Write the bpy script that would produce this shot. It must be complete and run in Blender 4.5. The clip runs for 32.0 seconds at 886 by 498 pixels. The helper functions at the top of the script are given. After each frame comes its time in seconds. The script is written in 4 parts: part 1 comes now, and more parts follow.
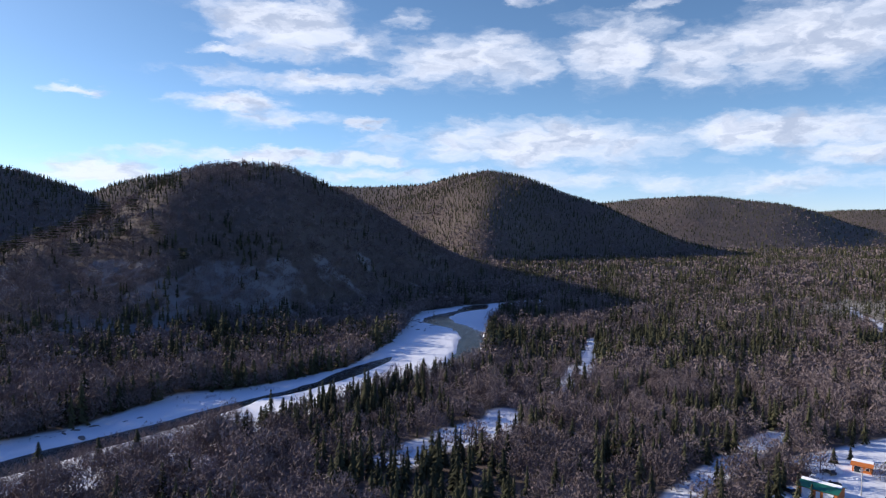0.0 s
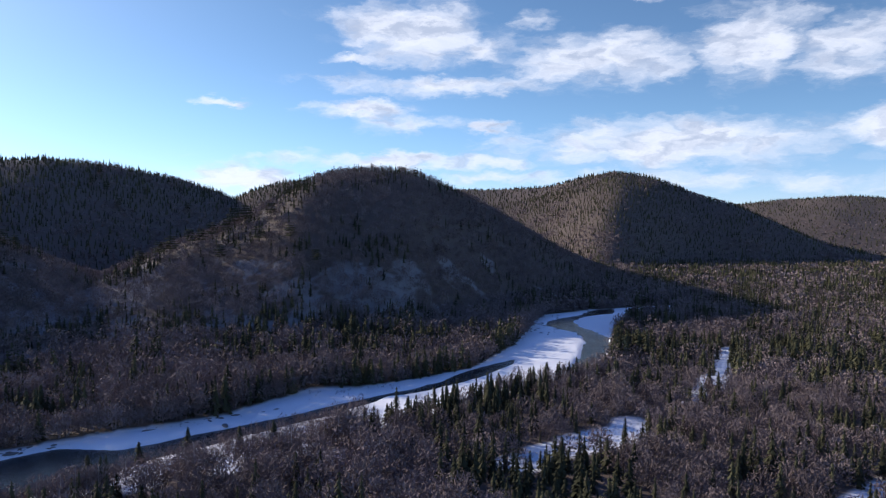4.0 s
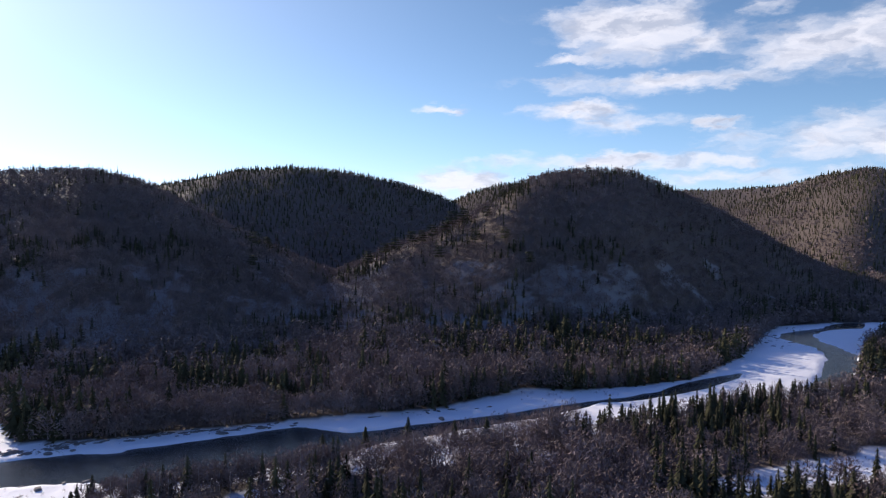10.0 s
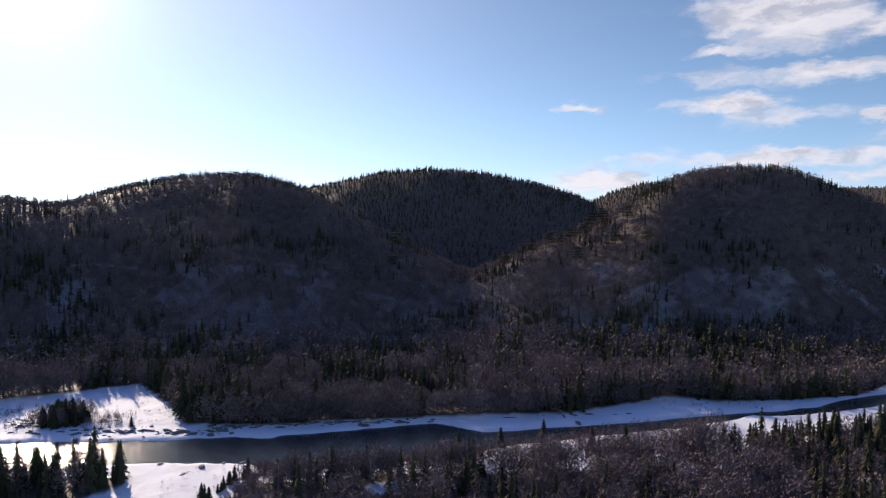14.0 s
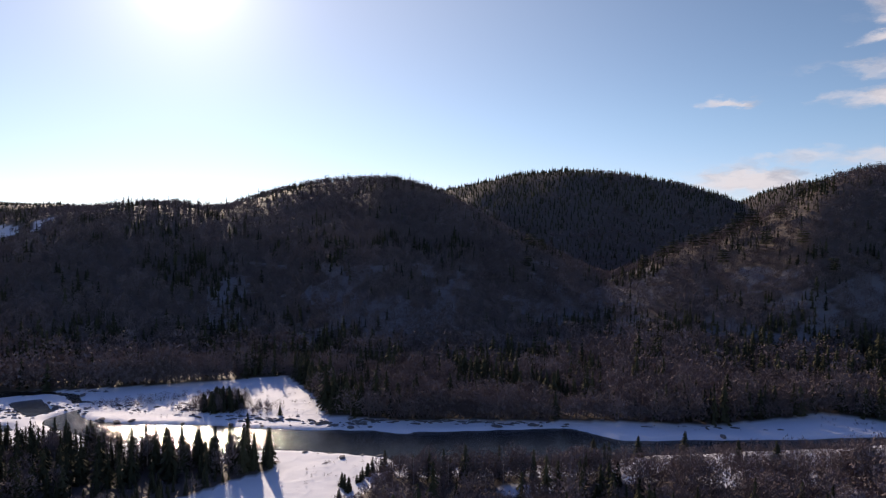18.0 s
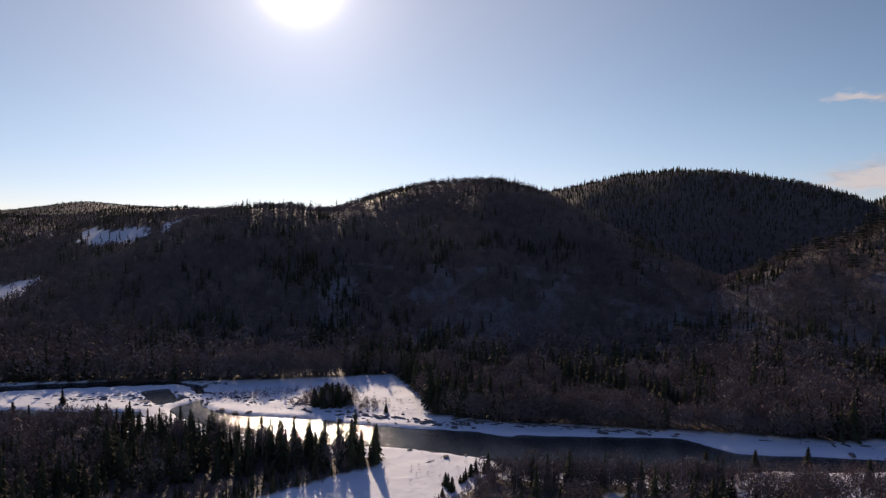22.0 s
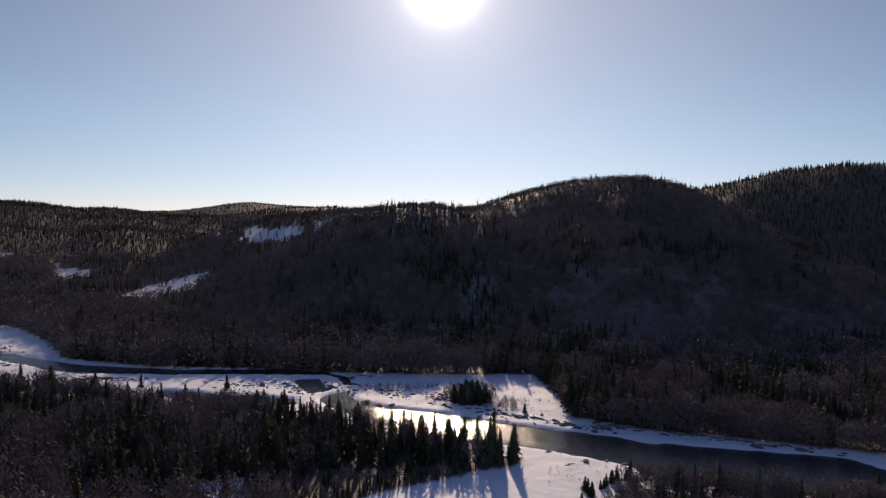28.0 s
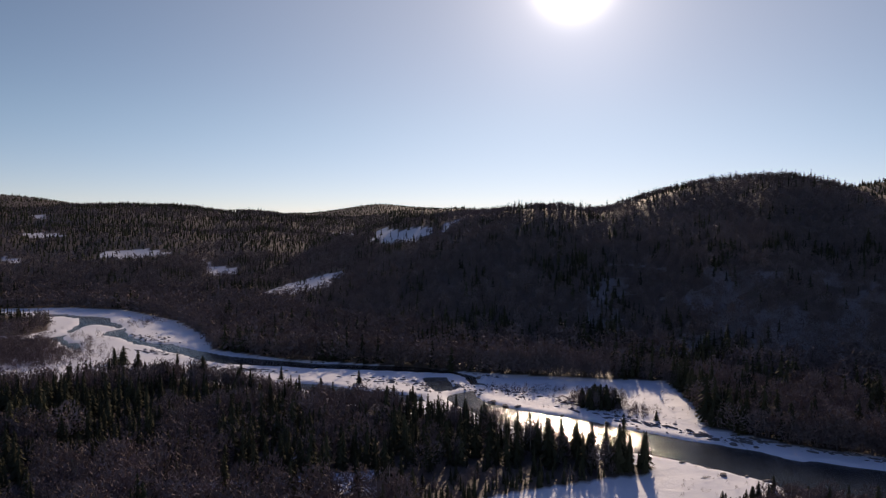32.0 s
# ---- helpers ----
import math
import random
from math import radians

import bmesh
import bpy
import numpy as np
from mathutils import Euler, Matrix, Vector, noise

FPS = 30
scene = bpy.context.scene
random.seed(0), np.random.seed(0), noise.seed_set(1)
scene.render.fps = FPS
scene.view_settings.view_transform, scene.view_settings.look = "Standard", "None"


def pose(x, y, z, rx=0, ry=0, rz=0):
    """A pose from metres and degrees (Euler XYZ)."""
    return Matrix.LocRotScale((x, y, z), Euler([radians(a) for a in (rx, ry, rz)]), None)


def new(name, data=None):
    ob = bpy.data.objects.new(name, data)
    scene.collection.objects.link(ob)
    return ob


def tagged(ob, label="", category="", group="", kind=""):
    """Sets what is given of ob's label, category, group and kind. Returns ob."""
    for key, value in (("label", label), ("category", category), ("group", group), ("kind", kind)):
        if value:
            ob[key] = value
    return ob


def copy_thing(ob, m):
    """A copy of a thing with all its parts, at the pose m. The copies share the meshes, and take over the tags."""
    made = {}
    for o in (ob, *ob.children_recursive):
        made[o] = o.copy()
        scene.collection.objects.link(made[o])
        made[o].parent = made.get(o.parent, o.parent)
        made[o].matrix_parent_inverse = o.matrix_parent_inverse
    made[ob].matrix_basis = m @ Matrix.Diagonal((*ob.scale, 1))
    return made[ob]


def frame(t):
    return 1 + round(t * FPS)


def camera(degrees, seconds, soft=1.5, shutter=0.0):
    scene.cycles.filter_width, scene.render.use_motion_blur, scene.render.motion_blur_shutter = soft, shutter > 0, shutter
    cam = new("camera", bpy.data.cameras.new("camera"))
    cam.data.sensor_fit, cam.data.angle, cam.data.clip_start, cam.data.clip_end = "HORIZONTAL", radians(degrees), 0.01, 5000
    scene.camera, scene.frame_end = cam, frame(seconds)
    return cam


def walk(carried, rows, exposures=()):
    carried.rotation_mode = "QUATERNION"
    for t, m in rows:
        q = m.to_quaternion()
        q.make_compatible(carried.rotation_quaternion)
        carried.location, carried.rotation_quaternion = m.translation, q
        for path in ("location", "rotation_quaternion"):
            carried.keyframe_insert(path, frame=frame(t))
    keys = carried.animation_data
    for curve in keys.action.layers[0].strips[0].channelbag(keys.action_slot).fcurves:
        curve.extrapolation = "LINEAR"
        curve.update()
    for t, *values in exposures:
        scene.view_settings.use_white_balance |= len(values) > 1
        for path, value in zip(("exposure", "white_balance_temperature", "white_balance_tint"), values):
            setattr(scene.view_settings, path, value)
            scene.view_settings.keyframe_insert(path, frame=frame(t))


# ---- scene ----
cam = camera(64.87, 32.0, soft=1.2)
EYE = (0.0, 0.0, 80.0)
# seconds, bearing to the left of +y, pitch, roll
TURN = [
    (0.0, 1.52, -2.37, 0.55), (0.5, 2.52, -2.37, 0.55), (1.0, 3.45, -2.37, 0.55), (1.5, 4.51, -2.36, 0.54),
    (2.0, 5.73, -2.36, 0.52), (2.5, 7.10, -2.34, 0.51), (3.0, 8.54, -2.32, 0.48), (3.5, 9.99, -2.28, 0.46),
    (5.5, 16.65, -2.25, 0.46), (6.0, 17.84, -2.22, 0.45), (6.5, 19.11, -2.19, 0.44), (7.0, 20.59, -2.18, 0.46),
    (7.5, 22.14, -2.18, 0.45), (8.0, 23.59, -2.18, 0.46), (8.5, 24.98, -2.18, 0.46), (9.0, 26.24, -2.19, 0.46),
    (9.5, 27.65, -2.20, 0.46), (10.0, 29.08, -2.21, 0.46), (10.5, 30.50, -2.22, 0.46), (11.0, 31.78, -2.24, 0.47),
    (11.5, 33.30, -2.26, 0.48), (12.0, 34.79, -2.27, 0.48), (12.5, 36.27, -2.27, 0.49), (13.0, 37.63, -2.27, 0.48),
    (13.5, 38.86, -2.26, 0.47), (14.0, 40.29, -2.25, 0.47), (14.5, 41.82, -2.23, 0.48), (16.5, 47.25, -2.22, 0.49),
    (17.0, 48.53, -2.22, 0.49), (17.5, 49.89, -2.21, 0.49), (18.0, 51.32, -2.21, 0.50), (18.5, 52.67, -2.20, 0.50),
    (19.0, 53.99, -2.20, 0.49), (19.5, 55.25, -2.19, 0.49), (20.0, 56.44, -2.18, 0.50), (20.5, 57.42, -2.16, 0.49),
    (21.0, 58.21, -2.15, 0.49), (21.5, 59.07, -2.14, 0.49), (22.0, 59.89, -2.13, 0.49), (22.5, 60.74, -2.12, 0.50),
    (23.0, 61.64, -2.11, 0.51), (23.5, 62.53, -2.11, 0.51), (24.0, 63.45, -2.12, 0.52), (24.5, 64.44, -2.13, 0.53),
    (25.0, 65.46, -2.17, 0.52), (25.5, 66.49, -2.21, 0.52), (27.5, 70.37, -2.25, 0.52), (28.0, 71.37, -2.30, 0.51),
    (28.5, 72.36, -2.33, 0.49), (29.0, 73.53, -2.35, 0.48), (29.5, 74.84, -2.36, 0.45), (30.0, 76.36, -2.36, 0.43),
    (30.5, 77.78, -2.35, 0.40), (31.0, 79.15, -2.33, 0.39), (31.5, 80.50, -2.32, 0.37), (32.0, 81.78, -2.30, 0.36),
]
walk(cam, [(t, pose(*EYE, 90 + p, 0, b) @ pose(0, 0, 0, 0, 0, r)) for t, b, p, r in TURN],
     exposures=[(0.0, 0.5, 5900, 11), (6.0, 0.55, 6000, 12), (13.0, 0.4, 6550, 16), (19.0, 0.02, 7000, 19), (24.0, -0.33, 7350, 20), (32.0, -0.35, 7450, 20)])

# ---- light ----
SUN_BEARING, SUN_HEIGHT = radians(71.5), radians(18.8)
to_sun = Vector((-math.sin(SUN_BEARING) * math.cos(SUN_HEIGHT), math.cos(SUN_BEARING) * math.cos(SUN_HEIGHT), math.sin(SUN_HEIGHT)))
sun = new("sun", bpy.data.lights.new("sun", "SUN"))
sun.data.energy, sun.data.angle, sun.data.color = 4.5, radians(0.53), (1.0, 0.87, 0.71)
sun.matrix_world = Matrix.Translation((-900, 300, 900)) @ to_sun.to_track_quat("Z", "Y").to_matrix().to_4x4()

world = bpy.data.worlds.new("winter_sky")
scene.world = world
world.use_nodes = True


class Nodes:
    """Short hand for wiring a node tree."""

    def __init__(self, tree):
        self.tree = tree
        tree.nodes.clear()

    def put(self, kind, **given):
        n = self.tree.nodes.new(kind)
        for key, value in given.items():
            if key in ("operation", "blend_type", "data_type", "sky_type", "noise_dimensions", "interpolation_type", "attribute_name", "feature",
                       "sun_disc", "sun_elevation", "sun_rotation", "air_density", "dust_density", "ozone_density", "altitude", "use_clamp", "vector_type"):
                setattr(n, key, value)
        return n

    def wire(self, a, b):
        self.tree.links.new(a, b)

    def feed(self, socket, value):
        if isinstance(value, bpy.types.NodeSocket):
            self.wire(value, socket)
        else:
            socket.default_value = value

    def math(self, op, *values, clamp=False):
        n = self.put("ShaderNodeMath", operation=op, use_clamp=clamp)
        for s, v in zip(n.inputs, values):
            self.feed(s, v)
        return n.outputs[0]

    def mix(self, fac, a, b, blend="MIX"):
        n = self.put("ShaderNodeMix", data_type="RGBA", blend_type=blend)
        self.feed(n.inputs[0], fac)
        self.feed(n.inputs[6], a)
        self.feed(n.inputs[7], b)
        return n.outputs[2]

    def noise(self, vector, scale, detail=4.0, rough=0.55):
        n = self.put("ShaderNodeTexNoise")
        if vector is not None:
            self.wire(vector, n.inputs["Vector"])
        n.inputs["Scale"].default_value, n.inputs["Detail"].default_value, n.inputs["Roughness"].default_value = scale, detail, rough
        return n.outputs[0]

    def smooth(self, value, lo, hi):
        n = self.put("ShaderNodeMapRange", interpolation_type="SMOOTHSTEP")
        self.feed(n.inputs[0], value)
        n.inputs[1].default_value, n.inputs[2].default_value = lo, hi
        return n.outputs[0]


def sky():
    g = Nodes(world.node_tree)
    out = g.put("ShaderNodeOutputWorld")
    back = g.put("ShaderNodeBackground")
    back.inputs[1].default_value = 0.106
    air = g.put("ShaderNodeTexSky", sky_type="NISHITA", sun_disc=False, sun_elevation=SUN_HEIGHT, sun_rotation=-SUN_BEARING,
                air_density=1.0, dust_density=0.3, ozone_density=1.25, altitude=4500.0)
    where = g.put("ShaderNodeTexCoord").outputs["Generated"]
    part = g.put("ShaderNodeSeparateXYZ")
    g.wire(where, part.inputs[0])
    X, Y, Z = part.outputs
    bearing = g.math("MULTIPLY", g.math("ARCTAN2", g.math("MULTIPLY", X, -1.0), Y), 57.2958)
    height = g.math("MULTIPLY", g.math("ARCSINE", Z), 57.2958)
    elevation = height
    # noise in a plane of bearing and stretched height, so that the clouds lie flat
    coarse = g.put("ShaderNodeCombineXYZ")
    g.wire(g.math("MULTIPLY", bearing, 0.16), coarse.inputs[0])
    g.wire(g.math("MULTIPLY", height, 0.4), coarse.inputs[1])
    bearing = g.math("ADD", bearing, g.math("MULTIPLY", g.math("SUBTRACT", g.noise(coarse.outputs[0], 1.6, 5.0, 0.6), 0.5), 7.0))
    coarse.inputs[2].default_value = 7.0
    height = g.math("ADD", height, g.math("MULTIPLY", g.math("SUBTRACT", g.noise(coarse.outputs[0], 2.6, 5.0, 0.6), 0.5), 2.0))
    flat = g.put("ShaderNodeCombineXYZ")
    g.wire(g.math("MULTIPLY", bearing, 0.10), flat.inputs[0])
    g.wire(g.math("MULTIPLY", height, 0.24), flat.inputs[1])
    billow = g.noise(flat.outputs[0], 2.0, 6.0, 0.54)
    shade = g.noise(flat.outputs[0], 3.4, 4.0, 0.5)
    total = None
    for b, h, sb, sh, w in CLOUDS:
        u = g.math("DIVIDE", g.math("SUBTRACT", bearing, b), sb)
        v = g.math("DIVIDE", g.math("SUBTRACT", height, h), sh)
        q = g.math("ADD", g.math("MULTIPLY", u, u), g.math("MULTIPLY", v, v))
        e = g.math("MULTIPLY", g.math("EXPONENT", g.math("MULTIPLY", q, -1.0)), w)
        total = e if total is None else g.math("MAXIMUM", total, e)
    thick = g.math("ADD", total, g.math("MULTIPLY", g.math("SUBTRACT", billow, 0.5), 1.5))
    cover = g.math("MULTIPLY", g.smooth(thick, 0.26, 1.05), g.smooth(total, 0.08, 0.35))
    tint = g.mix(g.smooth(g.math("ADD", shade, g.math("MULTIPLY", g.smooth(thick, 0.6, 1.3), 0.14)), 0.44, 0.74), (6.3, 6.3, 6.6, 1), (3.7, 4.0, 4.7, 1))
    # deeper blue toward the zenith
    low = g.mix(g.smooth(elevation, -1.0, 9.0), (0.84, 0.82, 0.93, 1), (0.93, 1.0, 0.98, 1))
    clear = g.mix(1.0, air.outputs[0], g.mix(g.smooth(elevation, 16.0, 55.0), low, (0.68, 0.90, 1.58, 1)), "MULTIPLY")
    seen = g.mix(g.math("MULTIPLY", cover, 0.92), clear, tint)
    # the bright air round the sun
    dot = g.put("ShaderNodeVectorMath", operation="DOT_PRODUCT")
    g.wire(where, dot.inputs[0])
    dot.inputs[1].default_value = to_sun
    near = g.math("MAXIMUM", dot.outputs["Value"], 0.0)
    glow = g.math("ADD", g.math("MULTIPLY", g.math("POWER", near, 1500.0), 40.0),
                  g.math("ADD", g.math("ADD", g.math("MULTIPLY", g.math("POWER", near, 160.0), 3.5), g.math("MULTIPLY", g.math("POWER", near, 30.0), 1.0)), g.math("MULTIPLY", g.math("POWER", near, 8.0), 2.6)))
    halo = g.put("ShaderNodeRGB").outputs[0]
    halo.default_value = (1.0, 0.97, 0.95, 1)
    light = g.put("ShaderNodeVectorMath", operation="SCALE")
    g.wire(halo, light.inputs[0])
    g.wire(glow, light.inputs[3])
    add = g.put("ShaderNodeVectorMath", operation="ADD")
    g.wire(seen, add.inputs[0])
    g.wire(light.outputs[0], add.inputs[1])
    g.wire(add.outputs[0], back.inputs[0])
    g.wire(back.outputs[0], out.inputs[0])


# bearing, height, half width, half height (degrees), weight
CLOUDS = [
    (14.1, 14.9, 8.4, 2.8, 1.05), (19.0, 12.9, 3.7, 0.6, 0.9), (8.0, 13.7, 3.4, 1.5, 1.0), (4.4, 15.8, 2.0, 0.9, 0.8), (-1.1, 12.7, 10.2, 2.3, 1.0), (-11.9, 13.2, 5.0, 3.3, 1.0),
    (-18.4, 12.1, 4.9, 2.5, 1.0), (-26.6, 13.2, 8.9, 3.3, 1.1), (11.5, 10.9, 11.5, 0.9, 0.9), (18.9, 9.0, 4.4, 0.85, 1.0), (13.8, 7.8, 5.1, 0.9, 0.95), (8.1, 7.7, 1.7, 0.5, 0.9),
    (14.9, 4.9, 13.5, 0.8, 1.0), (-6.5, 6.2, 15.1, 2.2, 1.05), (-25.2, 6.8, 11.4, 1.6, 1.1), (-28.8, 5.1, 6.1, 1.2, 0.95), (27.6, 3.3, 6.1, 1.3, 1.0), (5.5, 3.6, 6.2, 0.7, 0.9),
    (-5.2, 3.2, 8.0, 1.4, 0.85), (-23.0, 3.0, 14.9, 1.2, 0.72), (29.3, 9.1, 2.8, 0.4, 0.8), (24.3, 9.9, 1.3, 0.5, 0.42), (-4.5, 17.3, 2.4, 0.5, 0.8), (-14.8, 16.6, 2.0, 0.8, 0.85),
]
sky()


# ---- land ----
rng = np.random.default_rng(7)
LATTICE = rng.random((256, 256))


def value_noise(x, y):
    xi, yi = np.floor(x).astype(int), np.floor(y).astype(int)
    u, v = x - xi, y - yi
    u, v = u * u * (3 - 2 * u), v * v * (3 - 2 * v)
    a, b, c, d = (LATTICE[(xi + i) % 256, (yi + j) % 256] for i, j in ((0, 0), (1, 0), (0, 1), (1, 1)))
    return (a * (1 - u) + b * u) * (1 - v) + (c * (1 - u) + d * u) * v - 0.5


def rough(x, y, size, octaves=4):
    total, gain = 0.0, 1.0
    for k in range(octaves):
        total = total + gain * value_noise(x / size + 17.3 * k, y / size + 9.1 * k)
        size, gain = size / 2.1, gain * 0.5
    return total


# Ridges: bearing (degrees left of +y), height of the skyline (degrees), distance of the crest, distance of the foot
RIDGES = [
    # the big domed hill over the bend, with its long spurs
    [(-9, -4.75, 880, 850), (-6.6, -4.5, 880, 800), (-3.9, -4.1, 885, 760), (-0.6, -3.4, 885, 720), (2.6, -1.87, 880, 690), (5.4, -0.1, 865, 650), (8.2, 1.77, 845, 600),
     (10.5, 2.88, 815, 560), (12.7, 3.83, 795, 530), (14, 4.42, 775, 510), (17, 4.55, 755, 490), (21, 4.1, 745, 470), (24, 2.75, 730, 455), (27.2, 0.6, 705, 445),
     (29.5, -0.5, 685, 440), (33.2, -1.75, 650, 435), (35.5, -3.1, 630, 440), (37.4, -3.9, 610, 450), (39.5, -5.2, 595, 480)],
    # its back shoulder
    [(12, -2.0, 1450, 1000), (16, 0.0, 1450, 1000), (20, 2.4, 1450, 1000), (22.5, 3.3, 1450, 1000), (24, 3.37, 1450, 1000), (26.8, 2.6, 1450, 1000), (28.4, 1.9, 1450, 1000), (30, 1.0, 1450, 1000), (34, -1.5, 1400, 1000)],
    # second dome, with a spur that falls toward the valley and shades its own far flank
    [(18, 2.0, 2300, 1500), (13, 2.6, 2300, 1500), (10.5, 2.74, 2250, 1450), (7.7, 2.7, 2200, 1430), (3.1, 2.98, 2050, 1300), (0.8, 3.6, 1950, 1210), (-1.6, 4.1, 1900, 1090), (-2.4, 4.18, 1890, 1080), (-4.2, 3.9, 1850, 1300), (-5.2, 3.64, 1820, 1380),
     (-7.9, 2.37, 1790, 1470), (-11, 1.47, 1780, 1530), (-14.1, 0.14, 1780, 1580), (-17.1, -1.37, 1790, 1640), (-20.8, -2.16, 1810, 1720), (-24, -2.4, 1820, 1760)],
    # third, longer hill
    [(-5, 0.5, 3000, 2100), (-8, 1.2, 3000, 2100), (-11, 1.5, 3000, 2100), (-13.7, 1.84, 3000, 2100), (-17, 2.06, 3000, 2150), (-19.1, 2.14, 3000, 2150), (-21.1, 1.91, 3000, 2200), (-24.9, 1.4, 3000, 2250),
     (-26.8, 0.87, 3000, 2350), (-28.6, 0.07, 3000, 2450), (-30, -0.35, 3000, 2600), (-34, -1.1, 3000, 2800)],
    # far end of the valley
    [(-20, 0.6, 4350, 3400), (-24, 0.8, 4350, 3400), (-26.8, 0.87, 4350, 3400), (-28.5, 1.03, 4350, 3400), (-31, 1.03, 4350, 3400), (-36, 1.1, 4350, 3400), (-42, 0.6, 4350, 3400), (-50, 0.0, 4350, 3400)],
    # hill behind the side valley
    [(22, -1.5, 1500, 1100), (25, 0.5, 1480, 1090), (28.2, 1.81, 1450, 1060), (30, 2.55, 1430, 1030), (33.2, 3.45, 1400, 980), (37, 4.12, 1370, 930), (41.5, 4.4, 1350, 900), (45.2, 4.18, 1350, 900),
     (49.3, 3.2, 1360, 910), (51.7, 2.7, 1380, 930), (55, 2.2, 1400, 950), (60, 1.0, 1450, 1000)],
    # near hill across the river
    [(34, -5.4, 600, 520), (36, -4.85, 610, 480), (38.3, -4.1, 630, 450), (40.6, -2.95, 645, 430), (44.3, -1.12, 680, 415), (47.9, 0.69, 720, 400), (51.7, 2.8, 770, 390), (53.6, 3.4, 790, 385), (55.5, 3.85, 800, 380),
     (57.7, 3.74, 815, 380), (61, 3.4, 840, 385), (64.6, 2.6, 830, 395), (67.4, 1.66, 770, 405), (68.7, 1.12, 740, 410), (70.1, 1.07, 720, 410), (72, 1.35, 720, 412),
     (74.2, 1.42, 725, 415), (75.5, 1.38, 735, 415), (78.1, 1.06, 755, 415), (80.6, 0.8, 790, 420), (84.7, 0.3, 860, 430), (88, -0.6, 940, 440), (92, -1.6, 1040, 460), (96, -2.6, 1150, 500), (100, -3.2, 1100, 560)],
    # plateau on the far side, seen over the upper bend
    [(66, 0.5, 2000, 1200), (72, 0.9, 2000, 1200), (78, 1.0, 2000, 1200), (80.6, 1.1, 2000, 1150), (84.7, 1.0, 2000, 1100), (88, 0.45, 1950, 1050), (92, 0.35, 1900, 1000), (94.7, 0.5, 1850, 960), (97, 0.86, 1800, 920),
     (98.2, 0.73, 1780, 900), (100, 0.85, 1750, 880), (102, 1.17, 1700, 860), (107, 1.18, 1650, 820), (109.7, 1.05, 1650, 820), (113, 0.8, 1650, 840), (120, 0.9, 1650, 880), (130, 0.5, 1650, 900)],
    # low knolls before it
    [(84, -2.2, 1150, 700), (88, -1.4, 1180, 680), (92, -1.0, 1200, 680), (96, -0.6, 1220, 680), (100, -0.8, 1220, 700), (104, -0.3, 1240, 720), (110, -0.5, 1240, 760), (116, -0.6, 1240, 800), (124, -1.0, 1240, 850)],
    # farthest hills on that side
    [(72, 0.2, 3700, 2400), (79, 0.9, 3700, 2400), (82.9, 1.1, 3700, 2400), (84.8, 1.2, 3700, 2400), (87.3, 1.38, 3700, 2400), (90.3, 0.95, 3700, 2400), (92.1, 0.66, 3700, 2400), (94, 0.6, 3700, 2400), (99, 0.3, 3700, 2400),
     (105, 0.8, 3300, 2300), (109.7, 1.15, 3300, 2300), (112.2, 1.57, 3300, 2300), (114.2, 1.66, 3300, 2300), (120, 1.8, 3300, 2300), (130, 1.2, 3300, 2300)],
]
CANOPY = 5.0

